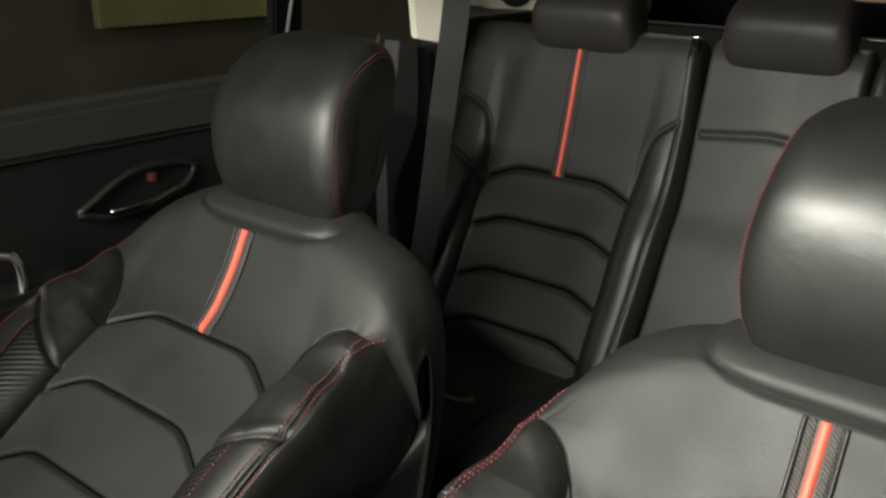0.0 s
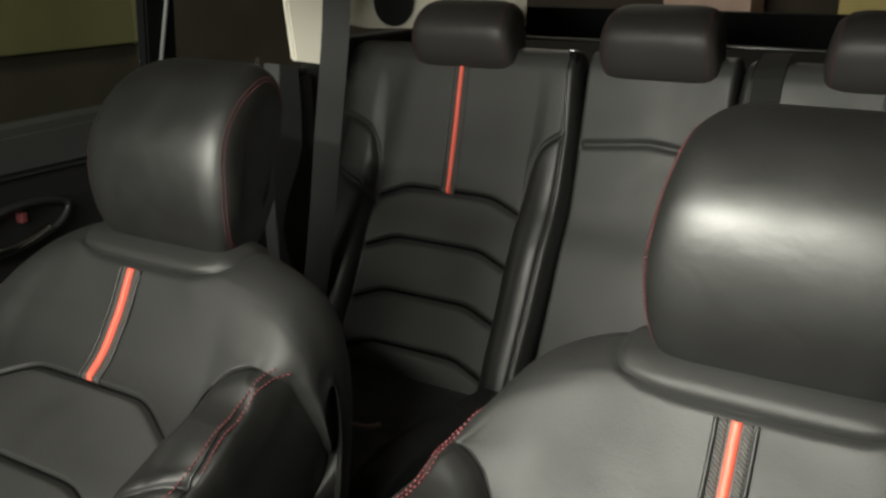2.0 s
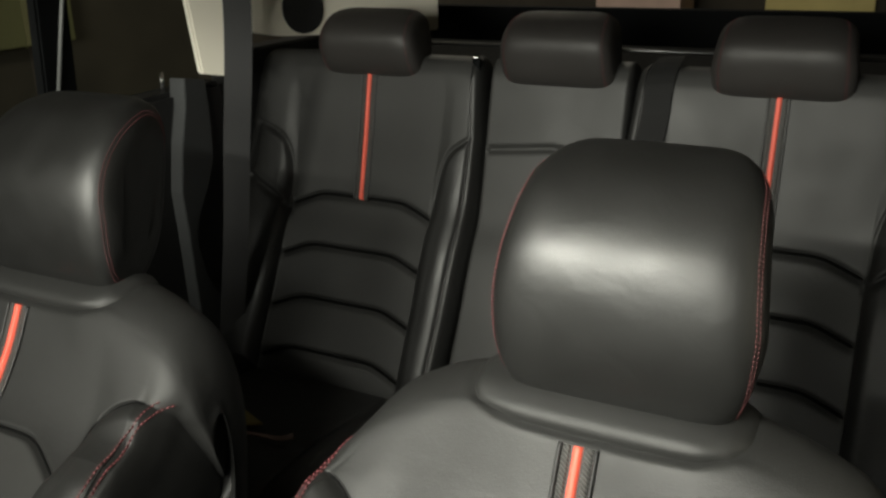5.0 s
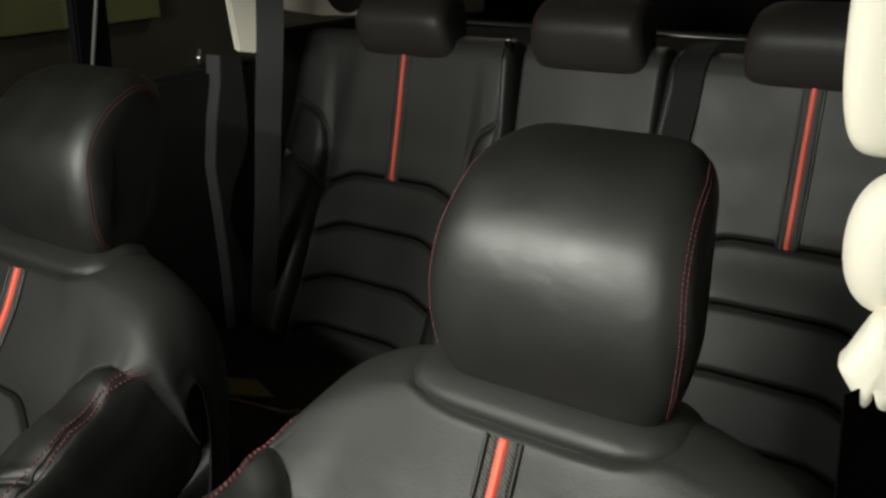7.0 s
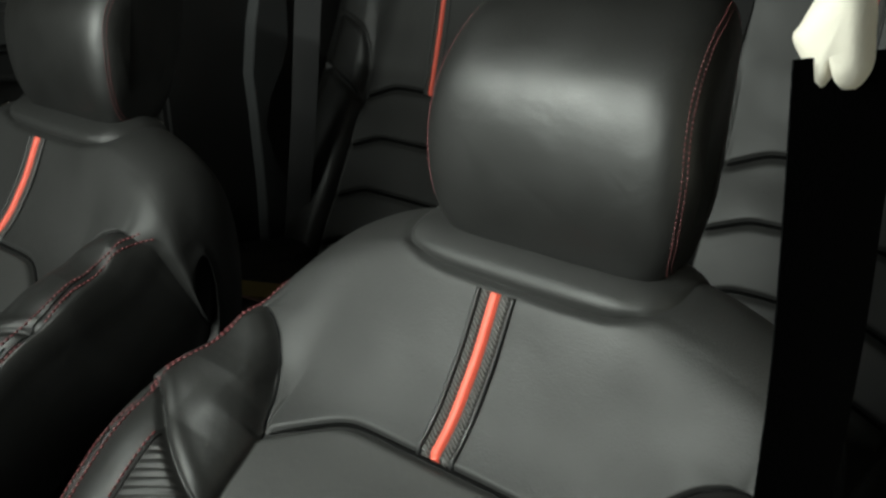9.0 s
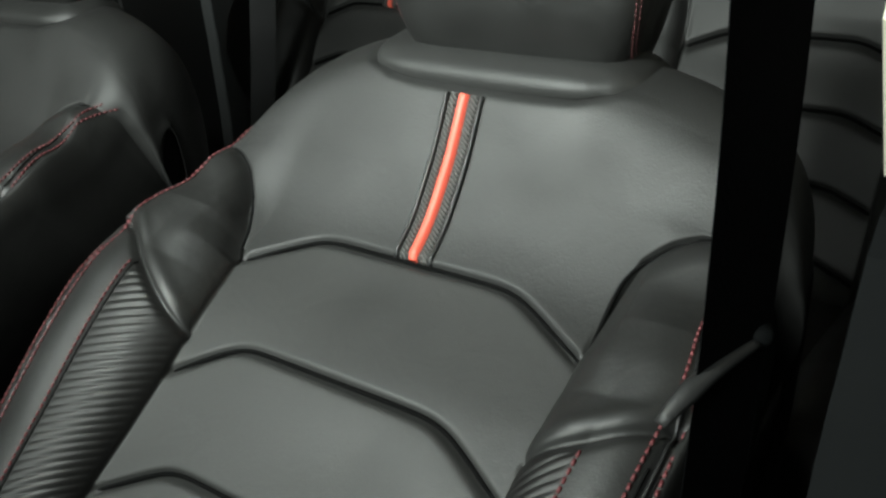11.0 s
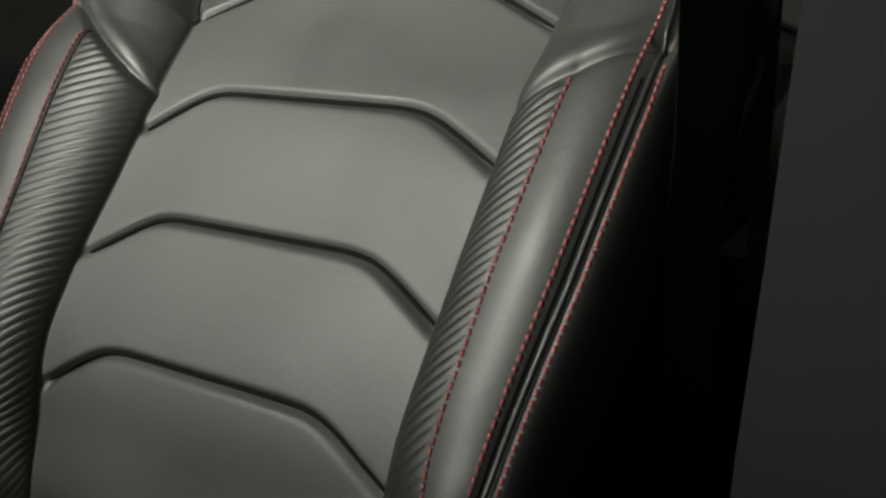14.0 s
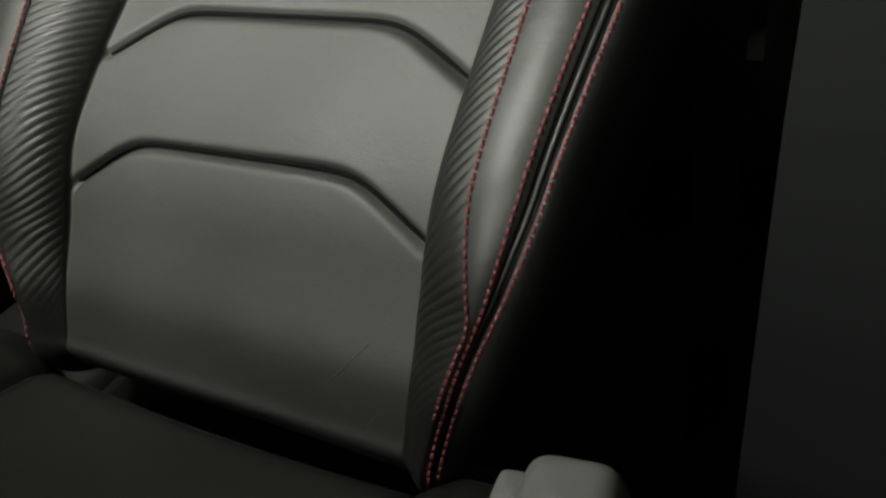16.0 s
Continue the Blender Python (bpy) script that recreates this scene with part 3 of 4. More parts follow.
FRONT_PROFILE = [(0.418, 0.272), (0.388, 0.296), (0.378, 0.319), (0.384, 0.331), (0.400, 0.361), (0.427, 0.402), (0.464, 0.462), (0.541, 0.527), (0.625, 0.590), (0.731, 0.642), (0.780, 0.697), (0.816, 0.760), (0.834, 0.7735), (0.858, 0.780), (0.890, 0.782), (0.925, 0.760), (0.945, 0.720), (0.956, 0.66), (0.952, 0.58), (0.935, 0.49), (0.91, 0.40)]
FRONT_TABLE = [  # v, centre, inner crest, outer crest, crest height, side, back depth, groove
    (-0.07, 0.148, 0.160, 0.163, 0.004, 0.180, -0.08, 0.0),
    (-0.03, 0.150, 0.166, 0.169, 0.010, 0.188, -0.10, 0.0),
    (0.02, 0.151, 0.177, 0.181, 0.018, 0.202, -0.12, 0.0),
    (0.06, 0.152, 0.189, 0.193, 0.026, 0.219, -0.14, 0.0),
    (0.085, 0.152, 0.199, 0.202, 0.031, 0.231, -0.14, 0.0),
    (0.11, 0.152, 0.196, 0.212, 0.034, 0.240, -0.14, 0.0),
    (0.15, 0.153, 0.191, 0.226, 0.035, 0.250, -0.14, 0.0),
    (0.25, 0.154, 0.195, 0.240, 0.037, 0.264, -0.14, 0.0),
    (0.38, 0.156, 0.205, 0.252, 0.036, 0.274, -0.14, 0.0),
    (0.43, 0.158, 0.206, 0.255, 0.030, 0.276, -0.15, 0.0),
    (0.465, 0.160, 0.204, 0.249, 0.019, 0.268, -0.16, 0.0),
    (0.50, 0.160, 0.203, 0.242, 0.009, 0.260, -0.17, 0.0),
    (0.53, 0.158, 0.203, 0.237, 0.005, 0.255, -0.175, 0.0),
    (0.57, 0.150, 0.188, 0.224, 0.002, 0.2554, -0.165, 0.0),
    (0.61, 0.142, 0.174, 0.206, 0.000, 0.2542, -0.150, 0.0),
    (0.65, 0.125, 0.153, 0.181, 0.000, 0.238, -0.125, 0.0),
    (0.70, 0.123, 0.150, 0.176, 0.000, 0.236, -0.085, 0.0),
    (0.76, 0.122, 0.149, 0.175, 0.000, 0.235, -0.055, 0.0),
    (0.90, 0.121, 0.148, 0.174, 0.000, 0.234, -0.05, 0.0),
    (1.15, 0.121, 0.148, 0.174, 0.000, 0.234, -0.05, 0.0)]
FRONT_COLS = (60, 40, 14, 12, 8)


# the double stitching's column beside the outer crest, by height
ROW_V = (0.0, 0.36, 0.45, 0.503, 0.543, 0.578, 0.617, 0.68, 0.73)
ROW_COL = (-0.7, -0.7, -2.2, -1.0, 3.0, 5.0, 7.0, 10.0, 10.0)
SCUFFS = [[(0.088, 0.022), (0.099, 0.032), (0.109, 0.044), (0.121, 0.058)], [(0.118, 0.004), (0.127, 0.010), (0.132, 0.020)]]
# the profile's length starts so that the lowest cross seam lies at 0.157
FRONT_START = 0.157 - 0.1673 - 0.0625
LIP = [(-0.121, 0.690), (-0.119, 0.676), (-0.114, 0.662), (-0.102, 0.648), (-0.080, 0.6375), (-0.055, 0.6335), (0.0, 0.632), (0.060, 0.6315), (0.094, 0.634), (0.114, 0.643), (0.126, 0.657), (0.131, 0.672), (0.133, 0.690)]


UNEVEN = [
    (0.02, 0, 0, 0, 0), (0.08, 0.006, -0.008, 0.001, 0), (0.16, 0.007, -0.008, 0.005, 0.001), (0.217, 0.008, -0.008, 0.008, 0.004), (0.27, 0.010, -0.008, 0.010, 0.009), (0.32, 0.013, -0.008, 0.012, 0.0125),
    (0.36, 0.015, -0.008, 0.012, 0.012), (0.41, 0.016, -0.008, 0.012, 0.007), (0.45, 0.015, -0.006, 0.009, 0), (0.48, 0.014, -0.004, 0.006, 0), (0.54, 0.008, 0, 0, 0), (0.62, 0, 0, 0, 0)]


def front_seat():
    seat = empty("bucket_seat", (0.36, 0, 0))
    arch = [(0.158, 0.432), (0.164, 0.465), (0.174, 0.497), (0.191, 0.523), (0.209, 0.541), (0.228, 0.557), (0.262, 0.572)]
    low = [(0.145, 0.349), (0.200, 0.371), (0.258, 0.397)]
    pad, made, P, mid, cords = make_back(seat, FRONT_PROFILE, FRONT_TABLE, (0.479, 0.363, 0.258, 0.157), 0.094, 0.66, arch, low, 0.0013, FRONT_COLS, True, start=FRONT_START, wrap=True, flare=0.012, shoulder=True, lip=LIP, skew=(-0.008, 0.012), uneven=UNEVEN, low_lift=0.028)
    # back shell that carries the panels
    rows, w = P.shape[:2]
    ends = np.stack([P[::12, 0], P[::12, 0] * [0.0, 1, 1] + [0, 0.012, -0.006], P[::12, -1]], 1).reshape(-1, 3)
    n = len(ends) // 3
    shell = mesh_ob("backrest", ends, [(3 * i + j, 3 * i + j + 1, 3 * i + j + 4, 3 * i + j + 3) for i in range(n - 1) for j in range(2)], PLASTIC, seat, "hard black back shell")
    for key, (verts, faces, normals) in made.items():
        name, look_name = PANEL[key]
        mesh_ob(name, verts, faces, LEATHER_UPPER if key == 1 else LOOKS[look_name], shell, "finely ribbed black vinyl panel" if "ribbed" in name else "", normals=normals)
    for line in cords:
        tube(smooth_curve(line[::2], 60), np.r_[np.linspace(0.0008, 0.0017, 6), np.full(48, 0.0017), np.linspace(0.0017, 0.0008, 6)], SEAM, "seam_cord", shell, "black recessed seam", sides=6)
    # sides of the shell between the front's side panels and the back
    for s in (0, -1):
        front = [P[int((v - FRONT_START) / 0.0013), s] for v in np.linspace(0.30, 0.73, 40)]
        rear = [P[int((v - FRONT_START) / 0.0013), s] for v in np.linspace(1.08, 0.745, 40)]
        patch = np.array([q for pair in zip(front, rear) for q in pair])
        mesh_ob("shell_side", patch, [(2 * k, 2 * k + 1, 2 * k + 3, 2 * k + 2) for k in range(39)], PLASTIC, shell, "hard black shell side")
    # double red stitching along the crests
    c2, c3 = sum(FRONT_COLS[:2]), sum(FRONT_COLS[:3])
    lift = np.array([0.0, -0.7, 0.7])
    for s in (-1, 1):
        row = lambda v: max(2, int((v - FRONT_START) / 0.0013))
        def along(lo, hi, low_col, high_col, n=110):
            """Points up the back from row lo to hi; the column slides from low_col to high_col above the low seam."""
            out = []
            for v in np.linspace(lo, hi, n):
                f = np.clip((v - 0.36) / 0.10, 0, 1)
                col = mid + s * (low_col + (high_col - low_col) * f * f * (3 - 2 * f))
                k = int(math.floor(col))
                out.append(P[row(v), k] * (k + 1 - col) + P[row(v), k + 1] * (col - k))
            return np.array(out)

        lines = [along(0.03, 0.366 if s > 0 else 0.386, c2, c2) + np.array([0, -0.0006, 0.0006])]
        # the double row runs up beside the welt and turns back over the side above the arch
        for low_off, high_off in ((-2.3, -1.2), (2.3, 1.2)):
            pts = []
            for v in np.linspace(-0.03, 0.70 if s < 0 else 0.605, 150):
                col = np.interp(v, ROW_V, ROW_COL) + np.interp(v, (0.36, 0.43), (low_off, high_off)) + c3
                k = int(math.floor(col))
                near, far = P[row(v), mid + s * k], P[row(v), mid + s * (k + 1)]
                pts.append(near * (k + 1 - col) + far * (col - k))
            lines.append(smooth_curve(np.array(pts)[::5], 190) + np.array([s * 0.0005, -0.0004, 0.0005]))
        for line in lines:
            vv, ff = stitch_row(line, lift + np.array([s * 0.5, 0, 0]))
            mesh_ob("stitching", vv, ff, THREAD, shell, "dark red stitching")["kind"] = "stuff"
        tube(along(-0.03, 0.50, c3 - 0.3, c3 - 2.0) + np.array([0, -0.0008, 0.0008]), np.r_[np.full(70, 0.0017), np.linspace(0.0017, 0.0006, 40)], PIPING, "piping", shell, "black piping", sides=6)
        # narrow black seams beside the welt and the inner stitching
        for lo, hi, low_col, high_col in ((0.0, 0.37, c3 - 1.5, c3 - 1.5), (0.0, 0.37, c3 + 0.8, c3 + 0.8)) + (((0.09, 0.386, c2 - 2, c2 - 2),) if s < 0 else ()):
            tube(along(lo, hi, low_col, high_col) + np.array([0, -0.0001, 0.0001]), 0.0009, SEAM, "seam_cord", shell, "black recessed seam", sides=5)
    stripe(pad, shell, 0.4805, 0.622, 0.0165, 0.0048)
    # pale scuffs low on the back
    for pts in SCUFFS:
        u, v = smooth_curve(pts, 20).T
        tube(pad.at(u, v, np.full(20, 0.0001)), np.r_[np.linspace(0.0001, 0.0005, 6), np.full(8, 0.0005), np.linspace(0.0005, 0.0001, 6)], SCUFF, "scuff", shell, "pale scuff on the leather", sides=5)
    # puffed lip under the headrest
    us = np.linspace(-0.120, 0.130, 85)
    f = np.where(us < 0, -us / 0.120, us / 0.130)
    edge_u, edge_v = smooth_curve(LIP, 80).T
    vb = np.interp(us + 0.002, edge_u, edge_v) - 0.001
    ts = np.linspace(0, 1, 30)
    verts = []
    for u, b, q in zip(us, vb, f):
        for t in ts:
            rim, edge = min(t / 0.32, 1.0), min((1 - q) / 0.12, 1.0)
            round_off = math.sqrt(max(0, 1 - (1 - rim) ** 2)) * math.sqrt(max(0, 1 - (1 - edge) ** 2))
            verts.append(pad.at(u + 0.002, b + (0.735 - b) * t, 0.0105 * round_off - 0.0045 - 0.004 * (1 - edge)) + np.array([pad.broaden(u, b + (0.735 - b) * t), 0, 0]))
    m = len(ts)
    mesh_ob("headrest_pad", np.array(verts), [(i * m + j, (i + 1) * m + j, (i + 1) * m + j + 1, i * m + j + 1) for i in range(len(us) - 1) for j in range(m - 1)], LEATHER_UPPER, shell, "padded black leather lip")
    headrest(seat, (0.855, 0.771), 24, 0.1195, 0.245, 0.125, 0.93, shift=0.0185, hide=LEATHER_HEAD, back_narrow=0.10, foot_narrow=0.06)
    # thin wire clips where the cover is tied at the foot of the back
    for s in (-1, 1):
        tube(smooth_curve([(s * 0.135, 0.388, 0.304), (s * 0.148, 0.384, 0.309), (s * 0.160, 0.380, 0.318)], 10), 0.0012, CHROME, "wire_clip", shell, "thin bright wire clip", sides=6)
    # cushion
    cp = [(-0.155, 0.20), (-0.150, 0.30), (-0.115, 0.365), (-0.03, 0.378), (0.10, 0.362), (0.25, 0.335), (0.335, 0.318), (0.366, 0.304), (0.374, 0.265)]
    ct = [(v, 0.165, 0.200, 0.235, h, 0.255, -0.14, 0.006) for v, h in ((0, 0.0), (0.14, 0.006), (0.25, 0.03), (0.45, 0.035), (0.62, 0.025), (0.75, 0.01))]
    cush = Pad(cp, ct, 0.006, (20, 8, 8, 6, 6))
    made, CP = build_pad(cush, lambda u, v, c: seam_depth(np.minimum(np.abs(v - 0.30), np.abs(v - 0.48)), 0.005, 0.007) * (c < 20) - 0.005 * np.clip(1 - (u / 0.165) ** 2, 0, 1) + 0.001 * np.sin(2 * math.pi * v / 0.017) * ((c > 20) & (c < 28)),
                         lambda u, v, c: np.where(c < 20, 0, np.where(c < 28, np.where(u < 0, 1, 2), np.where(u < 0, 3, 4))))
    base = box_bm((-0.20, -0.08, 0.03), (0.20, 0.46, 0.235), 0.02)
    rail = part("seat_base", base, PLASTIC, seat, "black plastic seat base", smooth=False)
    first = None
    for key, (verts, faces, normals) in made.items():
        name = "cushion" if key == 0 else ("ribbed_panel" if key < 3 else "cushion_bolster")
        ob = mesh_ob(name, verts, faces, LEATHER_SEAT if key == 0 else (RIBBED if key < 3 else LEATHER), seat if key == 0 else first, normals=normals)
        first = first or ob
    edge = CP[int(0.955 * len(CP)), sum((20, 8, 8, 6, 6)) - 1 - 19:sum((20, 8, 8, 6, 6)) - 1 + 20]
    tube(edge + np.array([0, 0, 0.0008]), 0.0018, PIPING, "piping", first, "black piping", sides=6)
    for s in (-1, 1):
        tube(CP[30:-4:3, sum((20, 8, 8, 6, 6)) - 1 + s * 20] + np.array([0, 0, 0.001]), 0.003, PIPING, "piping", first, sides=6)
    tagged(seat, "black leather bucket seat with a red stripe and ribbed bolsters", "car seat", "front seats")
    return seat


near_seat = front_seat()
far_seat = copy_thing(near_seat, pose(-0.36, 0.013, 0))

REAR_PROFILE = [(1.47, 0.26), (1.52, 0.36), (1.575, 0.46), (1.625, 0.56), (1.672, 0.64), (1.705, 0.76), (1.733, 0.880), (1.745, 0.914), (1.768, 0.934), (1.812, 0.932), (1.85, 0.90)]
REAR_TABLE = [
    (0.00, 0.170, 0.198, 0.232, 0.024, 0.252, -0.10, 0.0),
    (0.20, 0.170, 0.200, 0.238, 0.030, 0.258, -0.10, 0.0),
    (0.40, 0.170, 0.202, 0.242, 0.030, 0.262, -0.10, 0.0),
    (0.48, 0.170, 0.204, 0.242, 0.022, 0.262, -0.10, 0.0),
    (0.58, 0.172, 0.204, 0.238, 0.008, 0.258, -0.08, 0.0),
    (0.70, 0.172, 0.202, 0.230, 0.000, 0.250, -0.07, 0.0),
    (0.95, 0.170, 0.197, 0.220, 0.000, 0.238, -0.06, 0.0)]
REAR_COLS = (36, 18, 14, 8, 6)


def rear_seat(outer):
    """A rear seat; outer: the side (-1 or 1) on which its bolster widens towards the car's wall."""
    seat = empty("bench_seat", (0.40 * outer, 0, 0))
    arch = [tuple(p) for p in smooth_curve([(0.172, 0.405), (0.174, 0.46), (0.183, 0.515), (0.203, 0.556), (0.240, 0.585)], 24)]
    low = [(0.165, 0.39), (0.245, 0.465)]
    pad, made, P, mid, cords = make_back(seat, REAR_PROFILE, REAR_TABLE, (0.440, 0.328, 0.214, 0.104), 0.10, 0.42, arch, low, 0.003, REAR_COLS, False, (0.010, 0.0065), low_side=outer)
    first = None
    for key in sorted(made):
        verts, faces, normals = made[key]
        name, look_name = PANEL[key]
        if name == "ribbed_panel":
            name, look_name = "bolster", "LEATHER"
        ob = mesh_ob("backrest" if first is None else name, verts, faces, LOOKS[look_name], seat if first is None else first, normals=normals)
        first = first or ob
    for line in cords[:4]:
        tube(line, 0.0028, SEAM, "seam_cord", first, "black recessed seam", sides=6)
    stripe(pad, first, 0.436, 0.700, 0.0165, 0.0050)
    c3 = sum(REAR_COLS[:3])
    for s in (-outer,):
        tube(P[5:300:5, mid + s * c3] + np.array([0, -0.001, 0.001]), 0.002, PIPING, "piping", first, sides=6)
    headrest(seat, (1.748, 0.892), 14, 0.115, 0.142, 0.105, 0.86, top_narrow=0.9, hide=LEATHER_REAR)
    cp = [(1.02, 0.16), (1.03, 0.30), (1.07, 0.360), (1.20, 0.362), (1.35, 0.335), (1.48, 0.305), (1.53, 0.28)]
    ct = [(v, 0.17, 0.20, 0.235, h, 0.25, -0.10, 0.006) for v, h in ((0, 0.0), (0.15, 0.005), (0.3, 0.02), (0.62, 0.025))]
    cush = Pad(cp, ct, 0.012, (14, 6, 6, 5, 5))
    cm, _ = build_pad(cush, lambda u, v, c: seam_depth(np.abs(v - 0.35), 0.005, 0.012) * (c < 14), lambda u, v, c: np.where(c < 14, 0, np.where(u < 0, 1, 2)))
    c0 = mesh_ob("cushion", *cm[0][:2], LEATHER_CENTRE, seat, normals=cm[0][2])
    mesh_ob("cushion_bolster", *cm[1][:2], LEATHER, c0, normals=cm[1][2])
    mesh_ob("cushion_bolster", *cm[2][:2], LEATHER, c0, normals=cm[2][2])
    for ob in seat.children_recursive:
        for v in ob.data.vertices:
            wide = v.co.x * outer - 0.20
            if wide > 0:
                v.co.x = outer * (0.20 + 1.9 * wide)
    tagged(seat, "black leather rear seat with a red stripe and quilted back", "car seat", "rear seats")
    return seat


rear_far = rear_seat(-1)
# release latch at the inner top corner of the far rear seat
latch = part("release_latch", box_bm((0.226, 1.752, 0.90), (0.242, 1.764, 0.937), 0.003), PLASTIC_DARK, rear_far, "black seat release latch", smooth=False)
mesh_ob("button", *rounded_lump((0.234, 1.752, 0.940), (0.009, 0.0045, 0.003), 0.8, 10, rows=8, cols=14), CHROME, latch, "bright metal button")
rear_near = rear_seat(1)


def middle_seat():
    seat = empty("rear_middle_seat", (0.0, 0, 0))
    ct = [(v, 0.10, 0.118, 0.132, 0.0, 0.142, -0.08, 0.0) for v in (0, 0.9)]
    pad = Pad([(y + 0.02 - 0.0, z) for y, z in REAR_PROFILE], ct, 0.005, (16, 4, 4, 4, 4))
    made, P = build_pad(pad, lambda u, v, c: fold(v - 0.575 + 0.1 * np.abs(u), (0.009, 0.0055)) * (c < 24), lambda u, v, c: np.where(v > 0.575 - 0.1 * np.abs(u), 1, 0))
    a = mesh_ob("backrest", *made[0][:2], LEATHER_CENTRE, seat, normals=made[0][2])
    mesh_ob("upper_panel", *made[1][:2], LEATHER_CENTRE, a, normals=made[1][2])
    headrest(seat, (1.760, 0.892), 14, 0.110, 0.142, 0.105, 0.86, top_narrow=0.92, hide=LEATHER_REAR)
    part("cushion", box_bm((-0.14, 1.05, 0.16), (0.14, 1.52, 0.30), 0.03, 3), LEATHER_CENTRE, seat)
    tagged(seat, "narrow black leather middle seat between the rear seats", "car seat")
    return seat


middle_seat()


# ------------------------------------------------------------------ car body around the seats
def belt_mesh(points, wide_dir, width, mat, name, parent=None, label="", thick=0.0014):
    pts = smooth_curve(points, 40)
    wd = np.array([np.array(wide_dir(k / 39.0)) for k in range(40)])
    wd /= np.linalg.norm(wd, axis=1)[:, None]
    tang = np.gradient(pts, axis=0)
    nor = np.cross(tang, wd)
    nor /= np.linalg.norm(nor, axis=1)[:, None]
    verts, faces = [], []
    for p, a, n in zip(pts, wd, nor):
        for s, h in ((-1, -1), (1, -1), (1, 1), (-1, 1)):
            verts.append(p + s * width / 2 * a + h * thick / 2 * n)
    for k in range(39):
        for j in range(4):
            q = (j + 1) % 4
            faces.append((4 * k + j, 4 * k + q, 4 * k + 4 + q, 4 * k + 4 + j))
    faces += [(3, 2, 1, 0), (156, 157, 158, 159)]
    return mesh_ob(name, verts, faces, mat, parent, label, smooth=False)


# floor with carpet
floor = part("floor", box_bm((-0.74, -0.85, -0.06), (0.74, 2.6, 0.0)), CARPET, None, smooth=False)
tagged(floor, "black carpeted car floor", "floor", kind="structure")
tunnel = part("console", box_bm((-0.10, -0.6, 0.0), (0.10, 0.75, 0.20), 0.03, 3), PLASTIC)
tagged(tunnel, "low black plastic centre console between the front seats", "console")

# roof, with its front edge over the windscreen
roof = part("ceiling", box_bm((-0.62, 0.30, 1.37), (0.62, 2.25, 1.41), 0.01), FABRIC, None, smooth=False)
tagged(roof, "cream cloth roof lining", "ceiling", kind="structure")
dash = part("dashboard", box_bm((-0.72, -0.95, 0.30), (0.72, -0.36, 0.825), 0.06, 4), PLASTIC)
tagged(dash, "black plastic dashboard in front of the seats", "dashboard")


header = part("header_trim", box_bm((-0.62, -0.152, 1.385), (0.62, 0.02, 1.41), 0.006, 2, box_bm((-0.62, -0.20, 1.346), (0.62, -0.154, 1.41), 0.006)), CREAM, None, smooth=False)
tagged(header, "cream trim over the windscreen", "trim", kind="structure")
lamp = empty("dome_lamp", (0.04, 0.16, 1.34))
part("housing", box_bm((-0.44, -0.136, 0.07), (0.44, 0.136, 0.085), 0.004), CREAM, lamp, "cream plastic housing", False)
for name, lo, hi in (("rear_rim", (-0.44, 0.124, -0.016), (0.44, 0.136, 0.07)), ("front_rim", (-0.44, -0.136, 0.0), (0.44, -0.124, 0.07))):
    part(name, box_bm(lo, hi, 0.002), CREAM, lamp, "", False)
tagged(lamp, "cream map lamp housing in the roof lining", "lamp")


